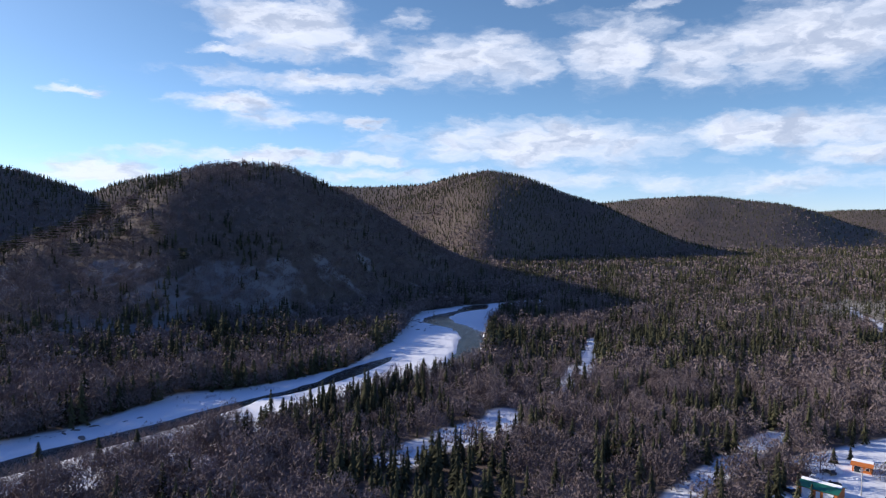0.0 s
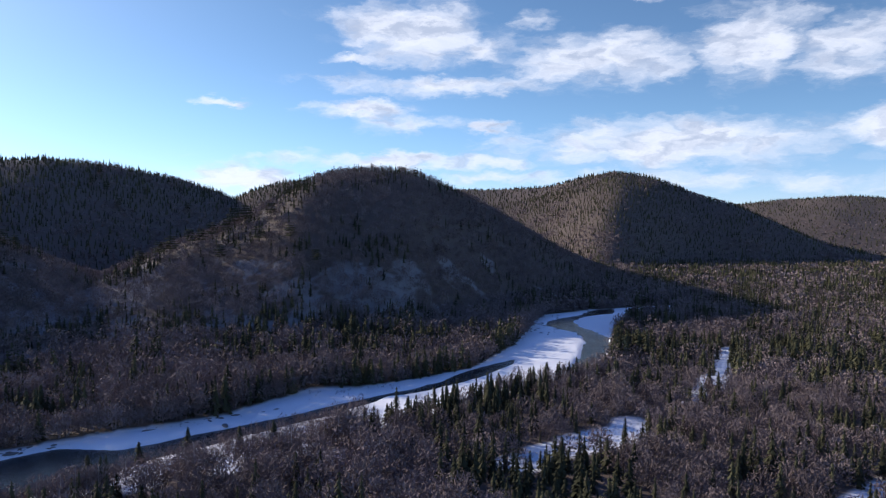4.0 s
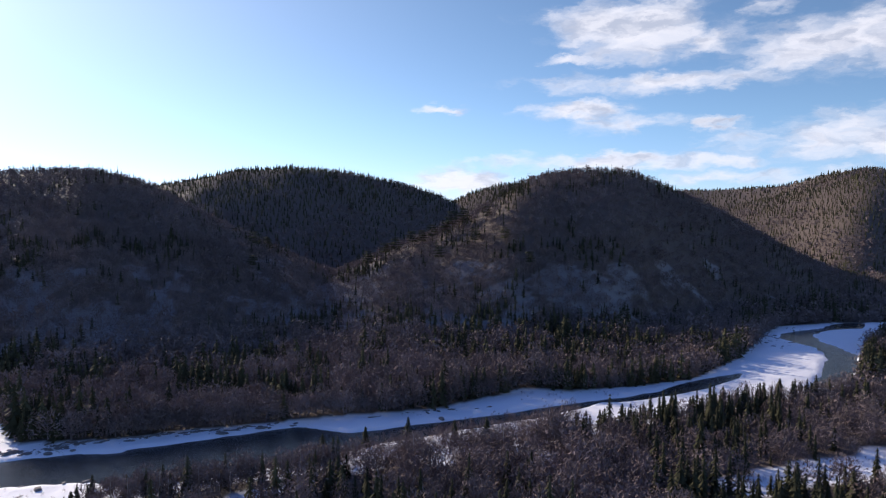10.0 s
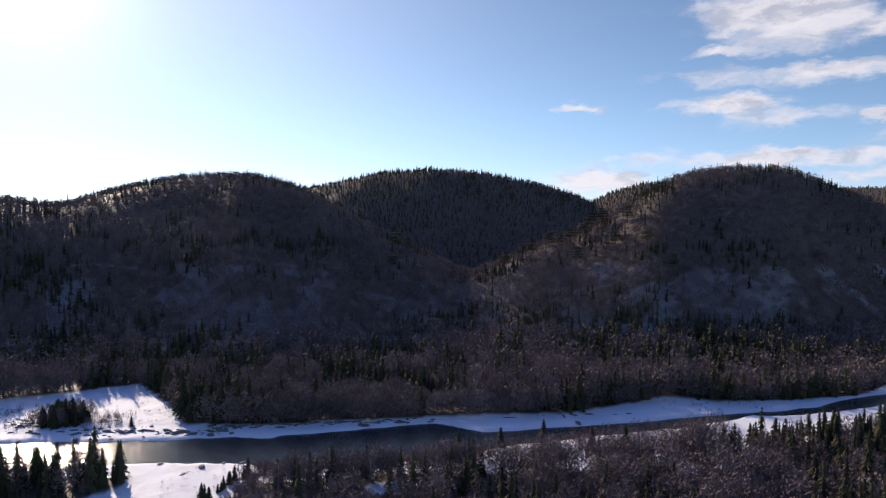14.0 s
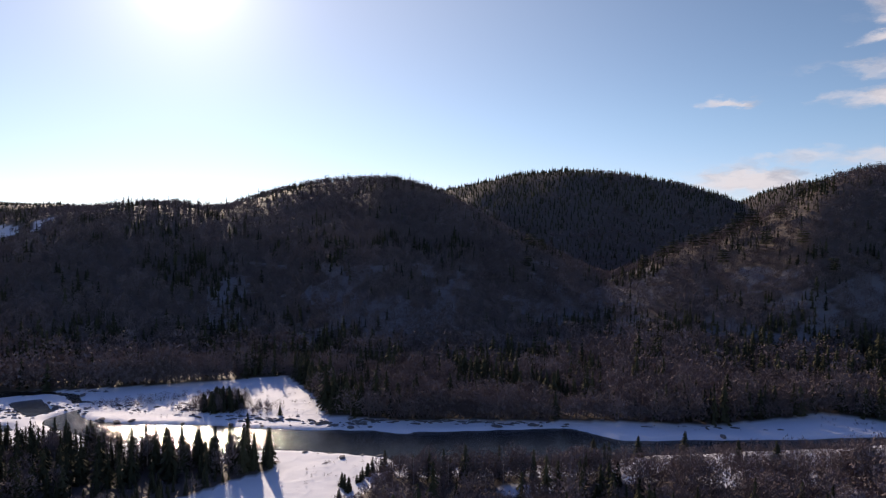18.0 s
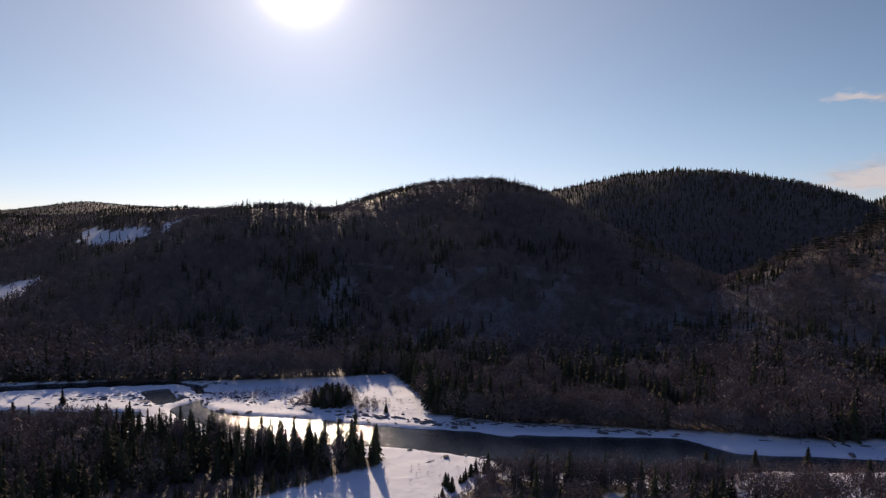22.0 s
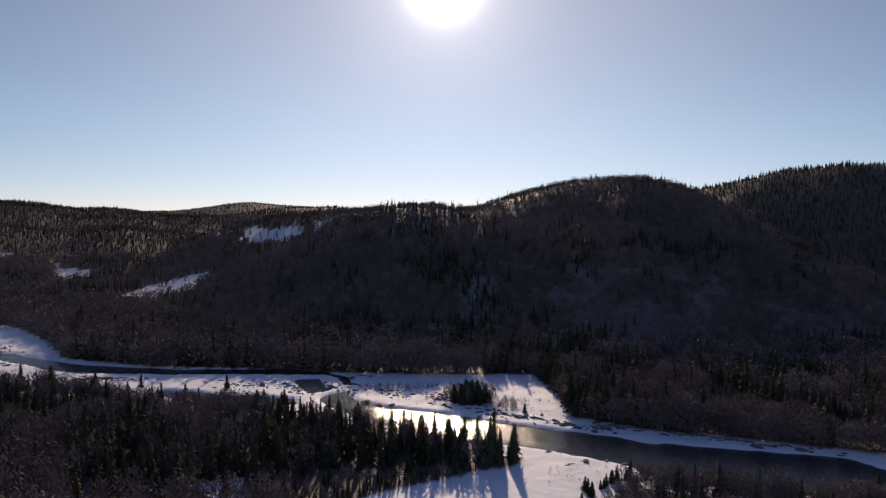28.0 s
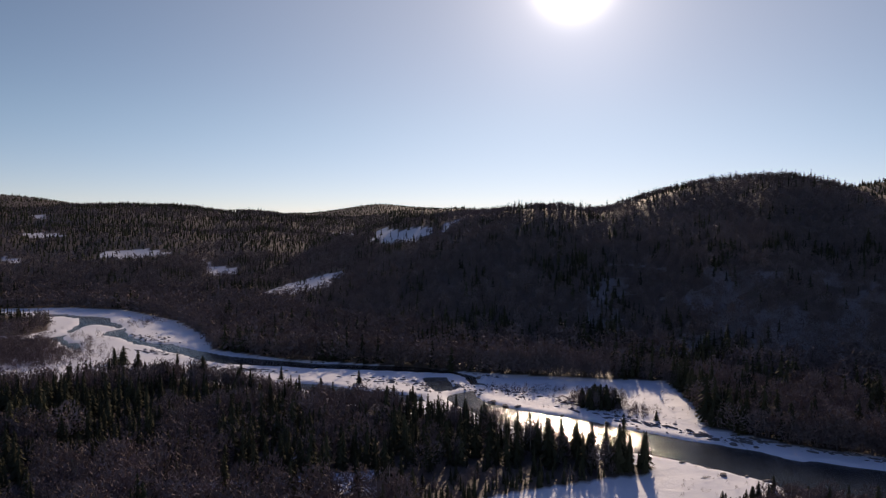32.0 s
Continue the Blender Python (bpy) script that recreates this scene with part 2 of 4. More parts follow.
# Open water, by its banks: the bend, the long reach in two lengths, the upper braid in two lengths, and the still pools
WATERS = [
    [(27, 666), (12, 659), (2, 641), (-3, 616), (-18, 592), (-29, 569), (-31, 547), (-18, 528), (-7, 515), (-1, 495), (0, 471), (-2, 445), (-2, 426), (-5, 401), (-9, 382), (-2, 387), (10, 422), (16, 447), (16, 497), (6, 525), (-5, 544), (-10, 575), (-3, 601), (7, 613), (22, 627)],
    [(-40, 406), (-50, 390), (-60, 371), (-64, 359), (-71, 338), (-81, 319), (-90, 310), (-97, 298), (-107, 282), (-118, 265), (-129, 250), (-139, 236), (-149, 222), (-157, 212), (-171, 209), (-180, 207), (-187, 196), (-194, 184), (-200, 174), (-207, 163), (-183, 135), (-172, 146), (-164, 157), (-155, 171), (-150, 183), (-144, 195), (-139, 208), (-131, 222), (-122, 237), (-112, 253), (-102, 270), (-93, 288), (-88, 303), (-77, 313), (-69, 325), (-63, 334), (-58, 344), (-52, 357), (-45, 375), (-40, 391)],
    [(-187, 196), (-194, 184), (-200, 174), (-207, 163), (-212, 156), (-207, 157), (-213, 151), (-222, 145), (-231, 135), (-236, 128), (-248, 115), (-254, 109), (-267, 99), (-275, 89), (-287, 74), (-297, 65), (-303, 61), (-311, 60), (-322, 61), (-318, 55), (-314, 49), (-308, 47), (-298, 49), (-277, 57), (-251, 74), (-233, 90), (-225, 104), (-218, 114), (-208, 119), (-203, 125), (-195, 131), (-183, 135), (-172, 146), (-164, 157), (-155, 171)],
    [(-332, 73), (-336, 66), (-352, 67), (-366, 57), (-376, 43), (-382, 28), (-388, 4), (-392, -15), (-401, -30), (-410, -47), (-419, -63), (-426, -74), (-449, -96), (-458, -118), (-435, -101), (-427, -93), (-412, -81), (-402, -70), (-396, -60), (-391, -45), (-386, -29), (-380, -14), (-375, 4), (-368, 27), (-362, 44), (-357, 59), (-349, 63), (-334, 63)],
    [(-419, -63), (-426, -74), (-449, -96), (-465, -109), (-468, -120), (-478, -129), (-497, -142), (-505, -148), (-522, -154), (-538, -158), (-556, -168), (-575, -180), (-595, -189), (-607, -204), (-608, -213), (-569, -200), (-544, -196), (-509, -189), (-504, -191), (-492, -196), (-480, -181), (-458, -167), (-448, -158), (-476, -170), (-477, -177), (-504, -188), (-523, -190), (-548, -190), (-558, -184), (-548, -171), (-533, -160), (-524, -166), (-507, -163), (-491, -145), (-468, -132), (-458, -118), (-435, -101), (-427, -93)],
    [(-352, 40), (-352, 53), (-324, 53), (-321, 45), (-330, 42)],
    [(-347, -25), (-340, -7), (-329, 6), (-320, 24), (-314, 36), (-303, 37), (-307, 13), (-324, -12)],
    [(-623, -248), (-620, -230), (-608, -213), (-591, -207), (-606, -225), (-602, -239)],
]
FAR_TREES = [(80, 705), (29, 668), (8, 655), (-34, 600), (-40, 560), (-45, 450), (-60, 374), (-80, 343), (-106, 314), (-127, 307), (-131, 290), (-145, 254), (-170, 229), (-192, 201), (-213, 178), (-229, 156),
             (-249, 139), (-275, 150), (-325, 160), (-338, 114), (-357, 70), (-383, 25), (-404, -32), (-441, -78), (-496, -94), (-570, -130), (-634, -184), (-660, -240), (-655, -300), (-650, -420)]
FAR_SIDE = FAR_TREES + [(-5000, -420), (-5000, 5000), (80, 5000)]
NEAR_TREES = [(-600, -420), (-500, -330), (-400, -240), (-340, -154), (-352, -139), (-364, -128), (-380, -118), (-359, -95), (-356, -76), (-340, -55), (-313, -26), (-299, -1), (-287, 22), (-270, 43), (-250, 58), (-228, 73), (-217, 88),
              (-210, 100), (-204, 94), (-202, 78), (-197, 57), (-186, 20), (-140, 10), (-142, 40), (-163, 93), (-170, 108), (-177, 122), (-162, 138), (-156, 151), (-145, 160), (-138, 177), (-127, 191), (-113, 203), (-99, 216), (-88, 235),
              (-73, 256), (-56, 284), (-45, 304), (-26, 332), (-7, 346), (9, 376), (14, 430), (18, 480), (22, 525), (32, 580), (54, 632), (80, 650)]
OPEN = FAR_TREES + NEAR_TREES
ISLAND = [(-640, -340), (-608, -268), (-594, -236), (-562, -218), (-526, -208), (-506, -214), (-498, -240), (-520, -300), (-560, -350)]
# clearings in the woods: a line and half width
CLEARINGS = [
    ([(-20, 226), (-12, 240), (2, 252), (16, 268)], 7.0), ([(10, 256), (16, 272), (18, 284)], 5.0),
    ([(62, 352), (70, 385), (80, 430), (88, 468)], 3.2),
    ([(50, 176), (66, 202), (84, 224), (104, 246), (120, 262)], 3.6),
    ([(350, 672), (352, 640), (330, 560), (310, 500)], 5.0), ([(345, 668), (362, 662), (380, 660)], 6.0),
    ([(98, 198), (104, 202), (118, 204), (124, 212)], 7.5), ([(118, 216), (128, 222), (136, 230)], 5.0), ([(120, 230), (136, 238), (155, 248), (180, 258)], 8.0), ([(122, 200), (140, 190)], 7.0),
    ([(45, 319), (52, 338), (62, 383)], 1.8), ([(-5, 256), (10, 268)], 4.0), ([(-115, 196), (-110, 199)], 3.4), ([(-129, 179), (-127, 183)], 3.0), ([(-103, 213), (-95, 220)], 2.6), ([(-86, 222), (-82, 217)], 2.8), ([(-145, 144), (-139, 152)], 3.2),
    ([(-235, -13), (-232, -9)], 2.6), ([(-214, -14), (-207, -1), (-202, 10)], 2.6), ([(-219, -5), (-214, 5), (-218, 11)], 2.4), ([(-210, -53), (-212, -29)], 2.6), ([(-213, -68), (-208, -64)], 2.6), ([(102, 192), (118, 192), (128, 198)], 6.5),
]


def segment_gap(x, y, line, widths=None):
    """Distance to a broken line, less its half width there."""
    best = np.full(np.shape(x), 1e9)
    for k in range(len(line) - 1):
        (ax, ay), (bx, by) = line[k][:2], line[k + 1][:2]
        dx, dy = bx - ax, by - ay
        f = np.clip(((x - ax) * dx + (y - ay) * dy) / (dx * dx + dy * dy), 0, 1)
        w = widths[k] + f * (widths[k + 1] - widths[k]) if widths else 0.0
        best = np.minimum(best, np.hypot(x - ax - f * dx, y - ay - f * dy) - w)
    return best


def inside(x, y, ring):
    hit = np.zeros(np.shape(x), bool)
    for (ax, ay), (bx, by) in zip(ring, ring[1:] + ring[:1]):
        cross = ((ay > y) != (by > y)) & (x < (bx - ax) * (y - ay) / ((by - ay) or 1e-9) + ax)
        hit ^= cross
    return hit


def water_gap(x, y):
    """Distance to the water's edge, negative over the water."""
    best = np.full(np.shape(x), 1e9)
    for ring in WATERS:
        d = segment_gap(x, y, ring + ring[:1])
        best = np.minimum(best, np.where(inside(x, y, ring), -d, d))
    return best + 1.6 * rough(x, y, 11.0, 3)


def ease(u):
    u = np.clip(u, 0, 1)
    return u * u * (3 - 2 * u)


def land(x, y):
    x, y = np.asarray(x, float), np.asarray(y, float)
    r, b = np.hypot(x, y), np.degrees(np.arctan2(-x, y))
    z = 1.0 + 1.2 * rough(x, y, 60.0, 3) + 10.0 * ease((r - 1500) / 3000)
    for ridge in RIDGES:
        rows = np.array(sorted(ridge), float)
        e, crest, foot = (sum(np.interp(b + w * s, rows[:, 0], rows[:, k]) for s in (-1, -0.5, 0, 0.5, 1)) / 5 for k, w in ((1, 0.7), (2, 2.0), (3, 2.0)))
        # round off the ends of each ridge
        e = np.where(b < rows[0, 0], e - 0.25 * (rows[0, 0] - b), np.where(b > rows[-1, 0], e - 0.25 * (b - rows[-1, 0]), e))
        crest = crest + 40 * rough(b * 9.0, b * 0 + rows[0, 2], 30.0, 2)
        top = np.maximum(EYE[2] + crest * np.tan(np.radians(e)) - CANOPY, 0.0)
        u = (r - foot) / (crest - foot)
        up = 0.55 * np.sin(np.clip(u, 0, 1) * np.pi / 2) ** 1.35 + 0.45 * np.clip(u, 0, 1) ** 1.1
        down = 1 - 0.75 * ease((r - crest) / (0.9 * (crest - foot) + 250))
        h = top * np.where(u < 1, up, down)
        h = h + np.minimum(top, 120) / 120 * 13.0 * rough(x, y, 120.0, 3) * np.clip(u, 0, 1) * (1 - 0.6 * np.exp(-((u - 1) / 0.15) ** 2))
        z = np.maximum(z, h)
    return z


def ground_height(x, y):
    """Land with the river cut into it."""
    z = land(x, y)
    near = (np.hypot(x, y) < 850)
    if np.any(near):
        gap = np.where(near, 0.0, 99.0)
        gap[near] = water_gap(x[near], y[near])
        bank = 0.5 + 0.5 * rough(x, y, 9.0, 2) + 0.35 * ease((gap - 8) / 25)
        open_ = near & inside(x, y, OPEN)
        z = np.where(open_, bank, z)
        z = np.where(near, np.where(gap < 4, np.minimum(z, -1.4 + (np.maximum(z, 0.6) + 1.4) * ease((gap + 2.0) / 4.0)), z), z)
    return z


def material(name):
    m = bpy.data.materials.new(name)
    m.use_nodes = True
    g = Nodes(m.node_tree)
    out = g.put("ShaderNodeOutputMaterial")
    p = g.put("ShaderNodeBsdfPrincipled")
    g.wire(p.outputs[0], out.inputs[0])
    where = g.put("ShaderNodeTexCoord").outputs["Object"]
    return m, g, p, where


def bump(g, p, value, strength, distance):
    n = g.put("ShaderNodeBump")
    n.inputs["Strength"].default_value, n.inputs["Distance"].default_value = strength, distance
    g.wire(value, n.inputs["Height"])
    g.wire(n.outputs[0], p.inputs["Normal"])


def snow_ground():
    m, g, p, where = material("snowy_ground")
    wood = g.put("ShaderNodeAttribute", attribute_name="wood").outputs["Fac"]
    fine = g.noise(where, 0.9, 6.0, 0.6)
    wide = g.noise(where, 0.035, 5.0, 0.6)
    deep = g.math("MAXIMUM", g.math("SUBTRACT", wood, 1.0), 0.0)
    litter = g.math("MULTIPLY", g.math("MINIMUM", wood, 1.0), g.smooth(g.math("ADD", deep, g.math("ADD", g.math("MULTIPLY", fine, 0.6), g.math("MULTIPLY", wide, 0.7))), 0.27, 0.54))
    clean = g.mix(wide, (0.80, 0.81, 0.83, 1), (0.88, 0.88, 0.88, 1))
    g.wire(g.mix(litter, clean, (0.13, 0.10, 0.08, 1)), p.inputs["Base Color"])
    p.inputs["Roughness"].default_value, p.inputs["Specular IOR Level"].default_value = 0.7, 0.1
    bump(g, p, g.noise(where, 0.35, 6.0, 0.6), 0.6, 0.5)
    return m


def water_stuff():
    m, g, p, where = material("river_water")
    p.inputs["Base Color"].default_value = (0.012, 0.016, 0.02, 1)
    p.inputs["Roughness"].default_value, p.inputs["IOR"].default_value = 0.10, 1.33
    p.inputs["Specular IOR Level"].default_value = 0.24
    ripple = g.math("ADD", g.noise(where, 1.5, 4.0, 0.65), g.math("MULTIPLY", g.noise(where, 0.5, 3.0, 0.5), 0.5))
    bump(g, p, ripple, 0.9, 0.13)
    return m


def tree_stuff(name, dark, light, roughness=0.9):
    m, g, p, where = material(name)
    tone = g.put("ShaderNodeAttribute", attribute_name="tone").outputs["Fac"]
    grain = g.noise(where, 2.5, 3.0, 0.6)
    f = g.math("ADD", g.math("MULTIPLY", tone, 0.85), g.math("MULTIPLY", grain, 0.16), clamp=True)
    g.wire(g.mix(f, dark, light), p.inputs["Base Color"])
    p.inputs["Roughness"].default_value = roughness
    p.inputs["Specular IOR Level"].default_value = 0.04
    return m


SNOW, WATER = snow_ground(), water_stuff()
NEEDLES = tree_stuff("spruce_needles", (0.028, 0.029, 0.018, 1), (0.112, 0.106, 0.058, 1))
TWIGS = tree_stuff("bare_twigs", (0.12, 0.092, 0.088, 1), (0.285, 0.225, 0.215, 1))
PALE_BARK = tree_stuff("pale_bark", (0.22, 0.20, 0.18, 1), (0.55, 0.52, 0.48, 1))
BARK = tree_stuff("bark", (0.07, 0.055, 0.045, 1), (0.17, 0.14, 0.12, 1))


def mesh_of(name, verts, faces, mat, smooth=False, floats=None, normals=None):
    """A mesh from arrays of triangles (or quads)."""
    me = bpy.data.meshes.new(name)
    n = faces.shape[1]
    me.vertices.add(len(verts))
    me.vertices.foreach_set("co", np.ascontiguousarray(verts, np.float32).ravel())
    me.loops.add(faces.size)
    me.loops.foreach_set("vertex_index", np.ascontiguousarray(faces, np.int32).ravel())
    me.polygons.add(len(faces))
    me.polygons.foreach_set("loop_start", np.arange(0, faces.size, n, dtype=np.int32))
    me.polygons.foreach_set("use_smooth", np.full(len(faces), smooth))
    for key, values in (floats or {}).items():
        a = me.attributes.new(key, "FLOAT", "POINT")
        a.data.foreach_set("value", np.ascontiguousarray(values, np.float32))
    if normals is not None:
        a = me.attributes.new("custom_normal", "FLOAT_VECTOR", "POINT")
        a.data.foreach_set("vector", np.ascontiguousarray(normals, np.float32).ravel())
    me.update(calc_edges=True)
    me.materials.append(mat)
    return me


# felled patches on the slopes, by their corners
CUTS = [
    [(-701, -82), (-736, -54), (-737, -28), (-710, 4), (-674, -4), (-646, -13), (-665, -35), (-664, -54)],
    [(-827, 36), (-895, 42), (-886, 55), (-797, 68), (-798, 78), (-752, 94), (-722, 93), (-711, 69), (-781, 46)],
    [(-725, 102), (-754, 109), (-750, 124), (-727, 117), (-707, 102)],
    [(-939, -313), (-969, -299), (-977, -265), (-952, -224), (-922, -220), (-912, -281)],
    [(-933, -179), (-881, -155), (-867, -123), (-823, -120), (-838, -153)],
    [(-1484, -29), (-1512, 26), (-924, 16), (-1430, -23)],
    [(-930, -419), (-910, -385), (-893, -384), (-899, -405)],
    [(-1093, -461), (-1100, -410), (-1066, -397), (-1053, -441)],
    [(-1352, -556), (-1347, -530), (-1282, -506), (-1281, -524)],
]


def in_cut(x, y):
    out = np.zeros(np.shape(x), bool)
    jx, jy = x + 9.0 * rough(x, y, 16.0, 2), y + 9.0 * rough(x + 300, y, 16.0, 2)
    for ring in CUTS:
        out |= inside(jx, jy, ring)
    return out


def thin_slope(x, y, z):
    """Steep snowy ground at the foot of the hills, where the trees stand far apart."""
    return (z > 3.0) & (z < 48) & (np.hypot(x, y) < 720) & (y > -0.36 * x) & (0.5 * rough(x, y, 110.0, 2) + rough(x, y, 24.0, 3) > 0.09)


def build_ground():
    bearings = np.concatenate([np.arange(-60, -36, 2.0), np.arange(-36, 122, 0.4), np.arange(122, 300, 4.0)])
    reach = [0.01, 20, 50, 80, 110, 135, 150]
    while reach[-1] < 720:
        reach.append(reach[-1] + (2.4 if reach[-1] < 420 else 4.0))
    while reach[-1] < 4930:
        reach.append(reach[-1] * 1.016)
    reach = np.array(reach)
    B, R = np.meshgrid(np.radians(bearings), reach, indexing="ij")
    x, y = (-np.sin(B) * R).ravel(), (np.cos(B) * R).ravel()
    z = ground_height(x, y)
    nb, nr = B.shape
    i = np.arange(nb)[:, None] * nr + np.arange(nr - 1)[None, :]
    j = ((np.arange(nb) + 1) % nb)[:, None] * nr + np.arange(nr - 1)[None, :]
    faces = np.stack([i, i + 1, j + 1, j], -1).reshape(-1, 4)
    wood = np.where(np.hypot(x, y) < 900, np.where(inside(x, y, OPEN) & ~inside(x, y, ISLAND), 0.0, 1.0), 1.0)
    wood = wood * np.where(in_cut(x, y), 0.12, 1.0)
    wood = wood * np.where(thin_slope(x, y, z), 0.84, np.where(y < -0.55 * x, np.where(z > 4, 1.6, 1.22), 1.05))
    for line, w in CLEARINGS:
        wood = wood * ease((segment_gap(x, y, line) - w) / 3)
    ob = new("ground", mesh_of("ground", np.stack([x, y, z], -1), faces[:, ::-1], SNOW, True, {"wood": wood}))
    tagged(ob, "snow-covered valley floor and wooded hills", "ground", kind="structure")
    w = mesh_of("water", np.array([(-760, -460, -0.25), (120, -460, -0.25), (120, 760, -0.25), (-760, 760, -0.25)]), np.array([[0, 1, 2, 3]]), WATER)
    tagged(new("water", w), "dark open river water between snowy banks", "river", kind="structure")


build_ground()


# ---- trees ----
def faced(v, f, n):
    """Turn every triangle to the side its normals point to; vertices, triangles, unit normals."""
    v, f, n = np.array(v), np.array(f), np.array(n)
    n = n / np.linalg.norm(n, axis=1)[:, None]
    g = np.cross(v[f[:, 1]] - v[f[:, 0]], v[f[:, 2]] - v[f[:, 0]])
    back = (g * n[f].sum(1)).sum(1) < 0
    f[back] = f[back][:, ::-1]
    return v, f, n


def spruce_shape(seed, tiers, arms, core, tip=True, blade=0.4):
    """A ragged spruce of height 1: drooping arms round a slim core. Vertices, triangles, normals."""
    r = random.Random(seed)
    v, f, m = [], [], []
    wide = r.uniform(0.13, 0.21)
    if core:
        for k in range(core):
            a = 2 * math.pi * k / core
            v.append((0.4 * wide * math.cos(a), 0.4 * wide * math.sin(a), 0.10 + r.uniform(-0.03, 0.03)))
            m.append((math.cos(a), math.sin(a), 0.3))
        v.append((0, 0, 0.96))
        m.append((0, 0, 1))
        f += [(k, (k + 1) % core, core) for k in range(core)]
    for t in range(tiers):
        z = 0.08 + 0.86 * (t + r.uniform(0, 0.7)) / tiers
        out = wide * (1 - z) ** 0.75 + 0.014
        for k in range(arms):
            a = 2 * math.pi * (k + r.uniform(-0.4, 0.4)) / arms + t * 1.7
            q = out * r.uniform(0.5, 1.3)
            c, s = math.cos(a), math.sin(a)
            drop, w = q * r.uniform(0.2, 0.65), q * blade * r.uniform(0.7, 1.3)
            n = len(v)
            v += [(0.0, 0.0, z + 0.05), (q * c - w * s, q * s + w * c, z - drop), (q * c * r.uniform(0.75, 1.1) + w * s, q * s - w * c, z - drop * r.uniform(0.6, 1.3))]
            lift = r.uniform(0.25, 0.9)
            m += [(c, s, lift)] * 3
            f.append((n, n + 1, n + 2))
    if tip:
        n = len(v)
        v += [(0.012, 0, 0.9), (-0.008, 0.01, 0.9), (-0.008, -0.01, 0.9), (0, 0, 1.0)]
        m += [(1, 0, 0.3), (-0.6, 0.8, 0.3), (-0.6, -0.8, 0.3), (0, 0, 1)]
        f += [(n, n + 1, n + 3), (n + 1, n + 2, n + 3), (n + 2, n, n + 3)]
    return faced(v, f, m)


def cone_shape(seed, sides, rows):
    r = random.Random(seed)
    v, f = [], []
    for t in range(rows):
        lo, hi, w = 0.05 + 0.9 * t / rows * 0.75, 1.0 if t == rows - 1 else 0.55 + 0.4 * t / rows, 0.17 * (1 - 0.42 * t)
        n = len(v)
        for k in range(sides):
            a = 2 * math.pi * (k + r.uniform(-0.25, 0.25)) / sides
            q = w * r.uniform(0.75, 1.25)
            v.append((q * math.cos(a), q * math.sin(a), lo + r.uniform(-0.05, 0.05)))
        v.append((0, 0, hi))
        f += [(n + k, n + (k + 1) % sides, n + sides) for k in range(sides)]
    return faced(v, f, [(x, y, 0.07) for x, y, z in v])


def bare_shape(seed, limbs, twigs, thick, long=0.17, trunk=True):
    """A leafless tree of height 1: trunk, rising limbs and a dome of fine twigs, all tapered slivers."""
    r = random.Random(seed)
    v, f, m = [], [], []

    def sliver(p, q, w):
        d = Vector(q) - Vector(p)
        side = d.cross(Vector((r.gauss(0, 1), r.gauss(0, 1), r.gauss(0, 1)))).normalized() * (w / 2)
        n = len(v)
        v.extend([tuple(Vector(p) + side), tuple(Vector(p) - side), tuple(q)])
        m.extend([tuple(d.cross(side).normalized())] * 3)
        f.append((n, n + 1, n + 2))

    lean = Vector((r.uniform(-0.06, 0.06), r.uniform(-0.06, 0.06), 0))
    wide = r.uniform(0.3, 0.42)
    heart = Vector((0, 0, 0.42)) + lean * 0.5
    if trunk:
        for k in range(3):
            sliver((0, 0, 0), tuple(lean + Vector((0, 0, 0.88))), 0.03)
    for k in range(limbs):
        a, z = 2 * math.pi * (k + r.random()) / limbs, r.uniform(0.25, 0.5)
        q = heart + Vector((wide * 0.75 * math.cos(a), wide * 0.75 * math.sin(a), r.uniform(0.18, 0.42)))
        sliver(tuple(lean * z + Vector((0, 0, z))), tuple(q), 0.02 + thick * 0.2)
    for k in range(twigs):
        # short sprays all over an uneven dome, thickest at its outer shell
        a, e = r.uniform(0, 2 * math.pi), math.asin(r.uniform(-0.45, 1.0))
        n = Vector((math.cos(a) * math.cos(e), math.sin(a) * math.cos(e), math.sin(e)))
        lump = 1 + 0.16 * math.sin(3 * a + seed) * math.cos(2.3 * e + seed)
        q = heart + Vector((wide * n.x, wide * n.y, 0.54 * n.z)) * lump * (r.uniform(0.86, 1.05) if r.random() < 0.7 else r.uniform(0.45, 0.86))
        loose = 0.3 if k % 3 else 0.7
        up = (Vector((0, 0, 0.6)) + n * (0.2 if k % 3 else 0.8) + Vector((r.gauss(0, 0.4), r.gauss(0, 0.4), r.gauss(0, 0.3)))).normalized()
        p = q - up * long * r.uniform(0.6, 1.3)
        side = up.cross(n + Vector((r.gauss(0, loose), r.gauss(0, loose), r.gauss(0, loose)))).normalized() * (thick * r.uniform(0.35, 0.65))
        b = len(v)
        v.extend([tuple(p + side), tuple(p - side), tuple(q)])
        m.extend([tuple(n + Vector((r.gauss(0, 0.22), r.gauss(0, 0.22), r.gauss(0, 0.22))))] * 3)
        f.append((b, b + 1, b + 2))
    return faced(v, f, m)


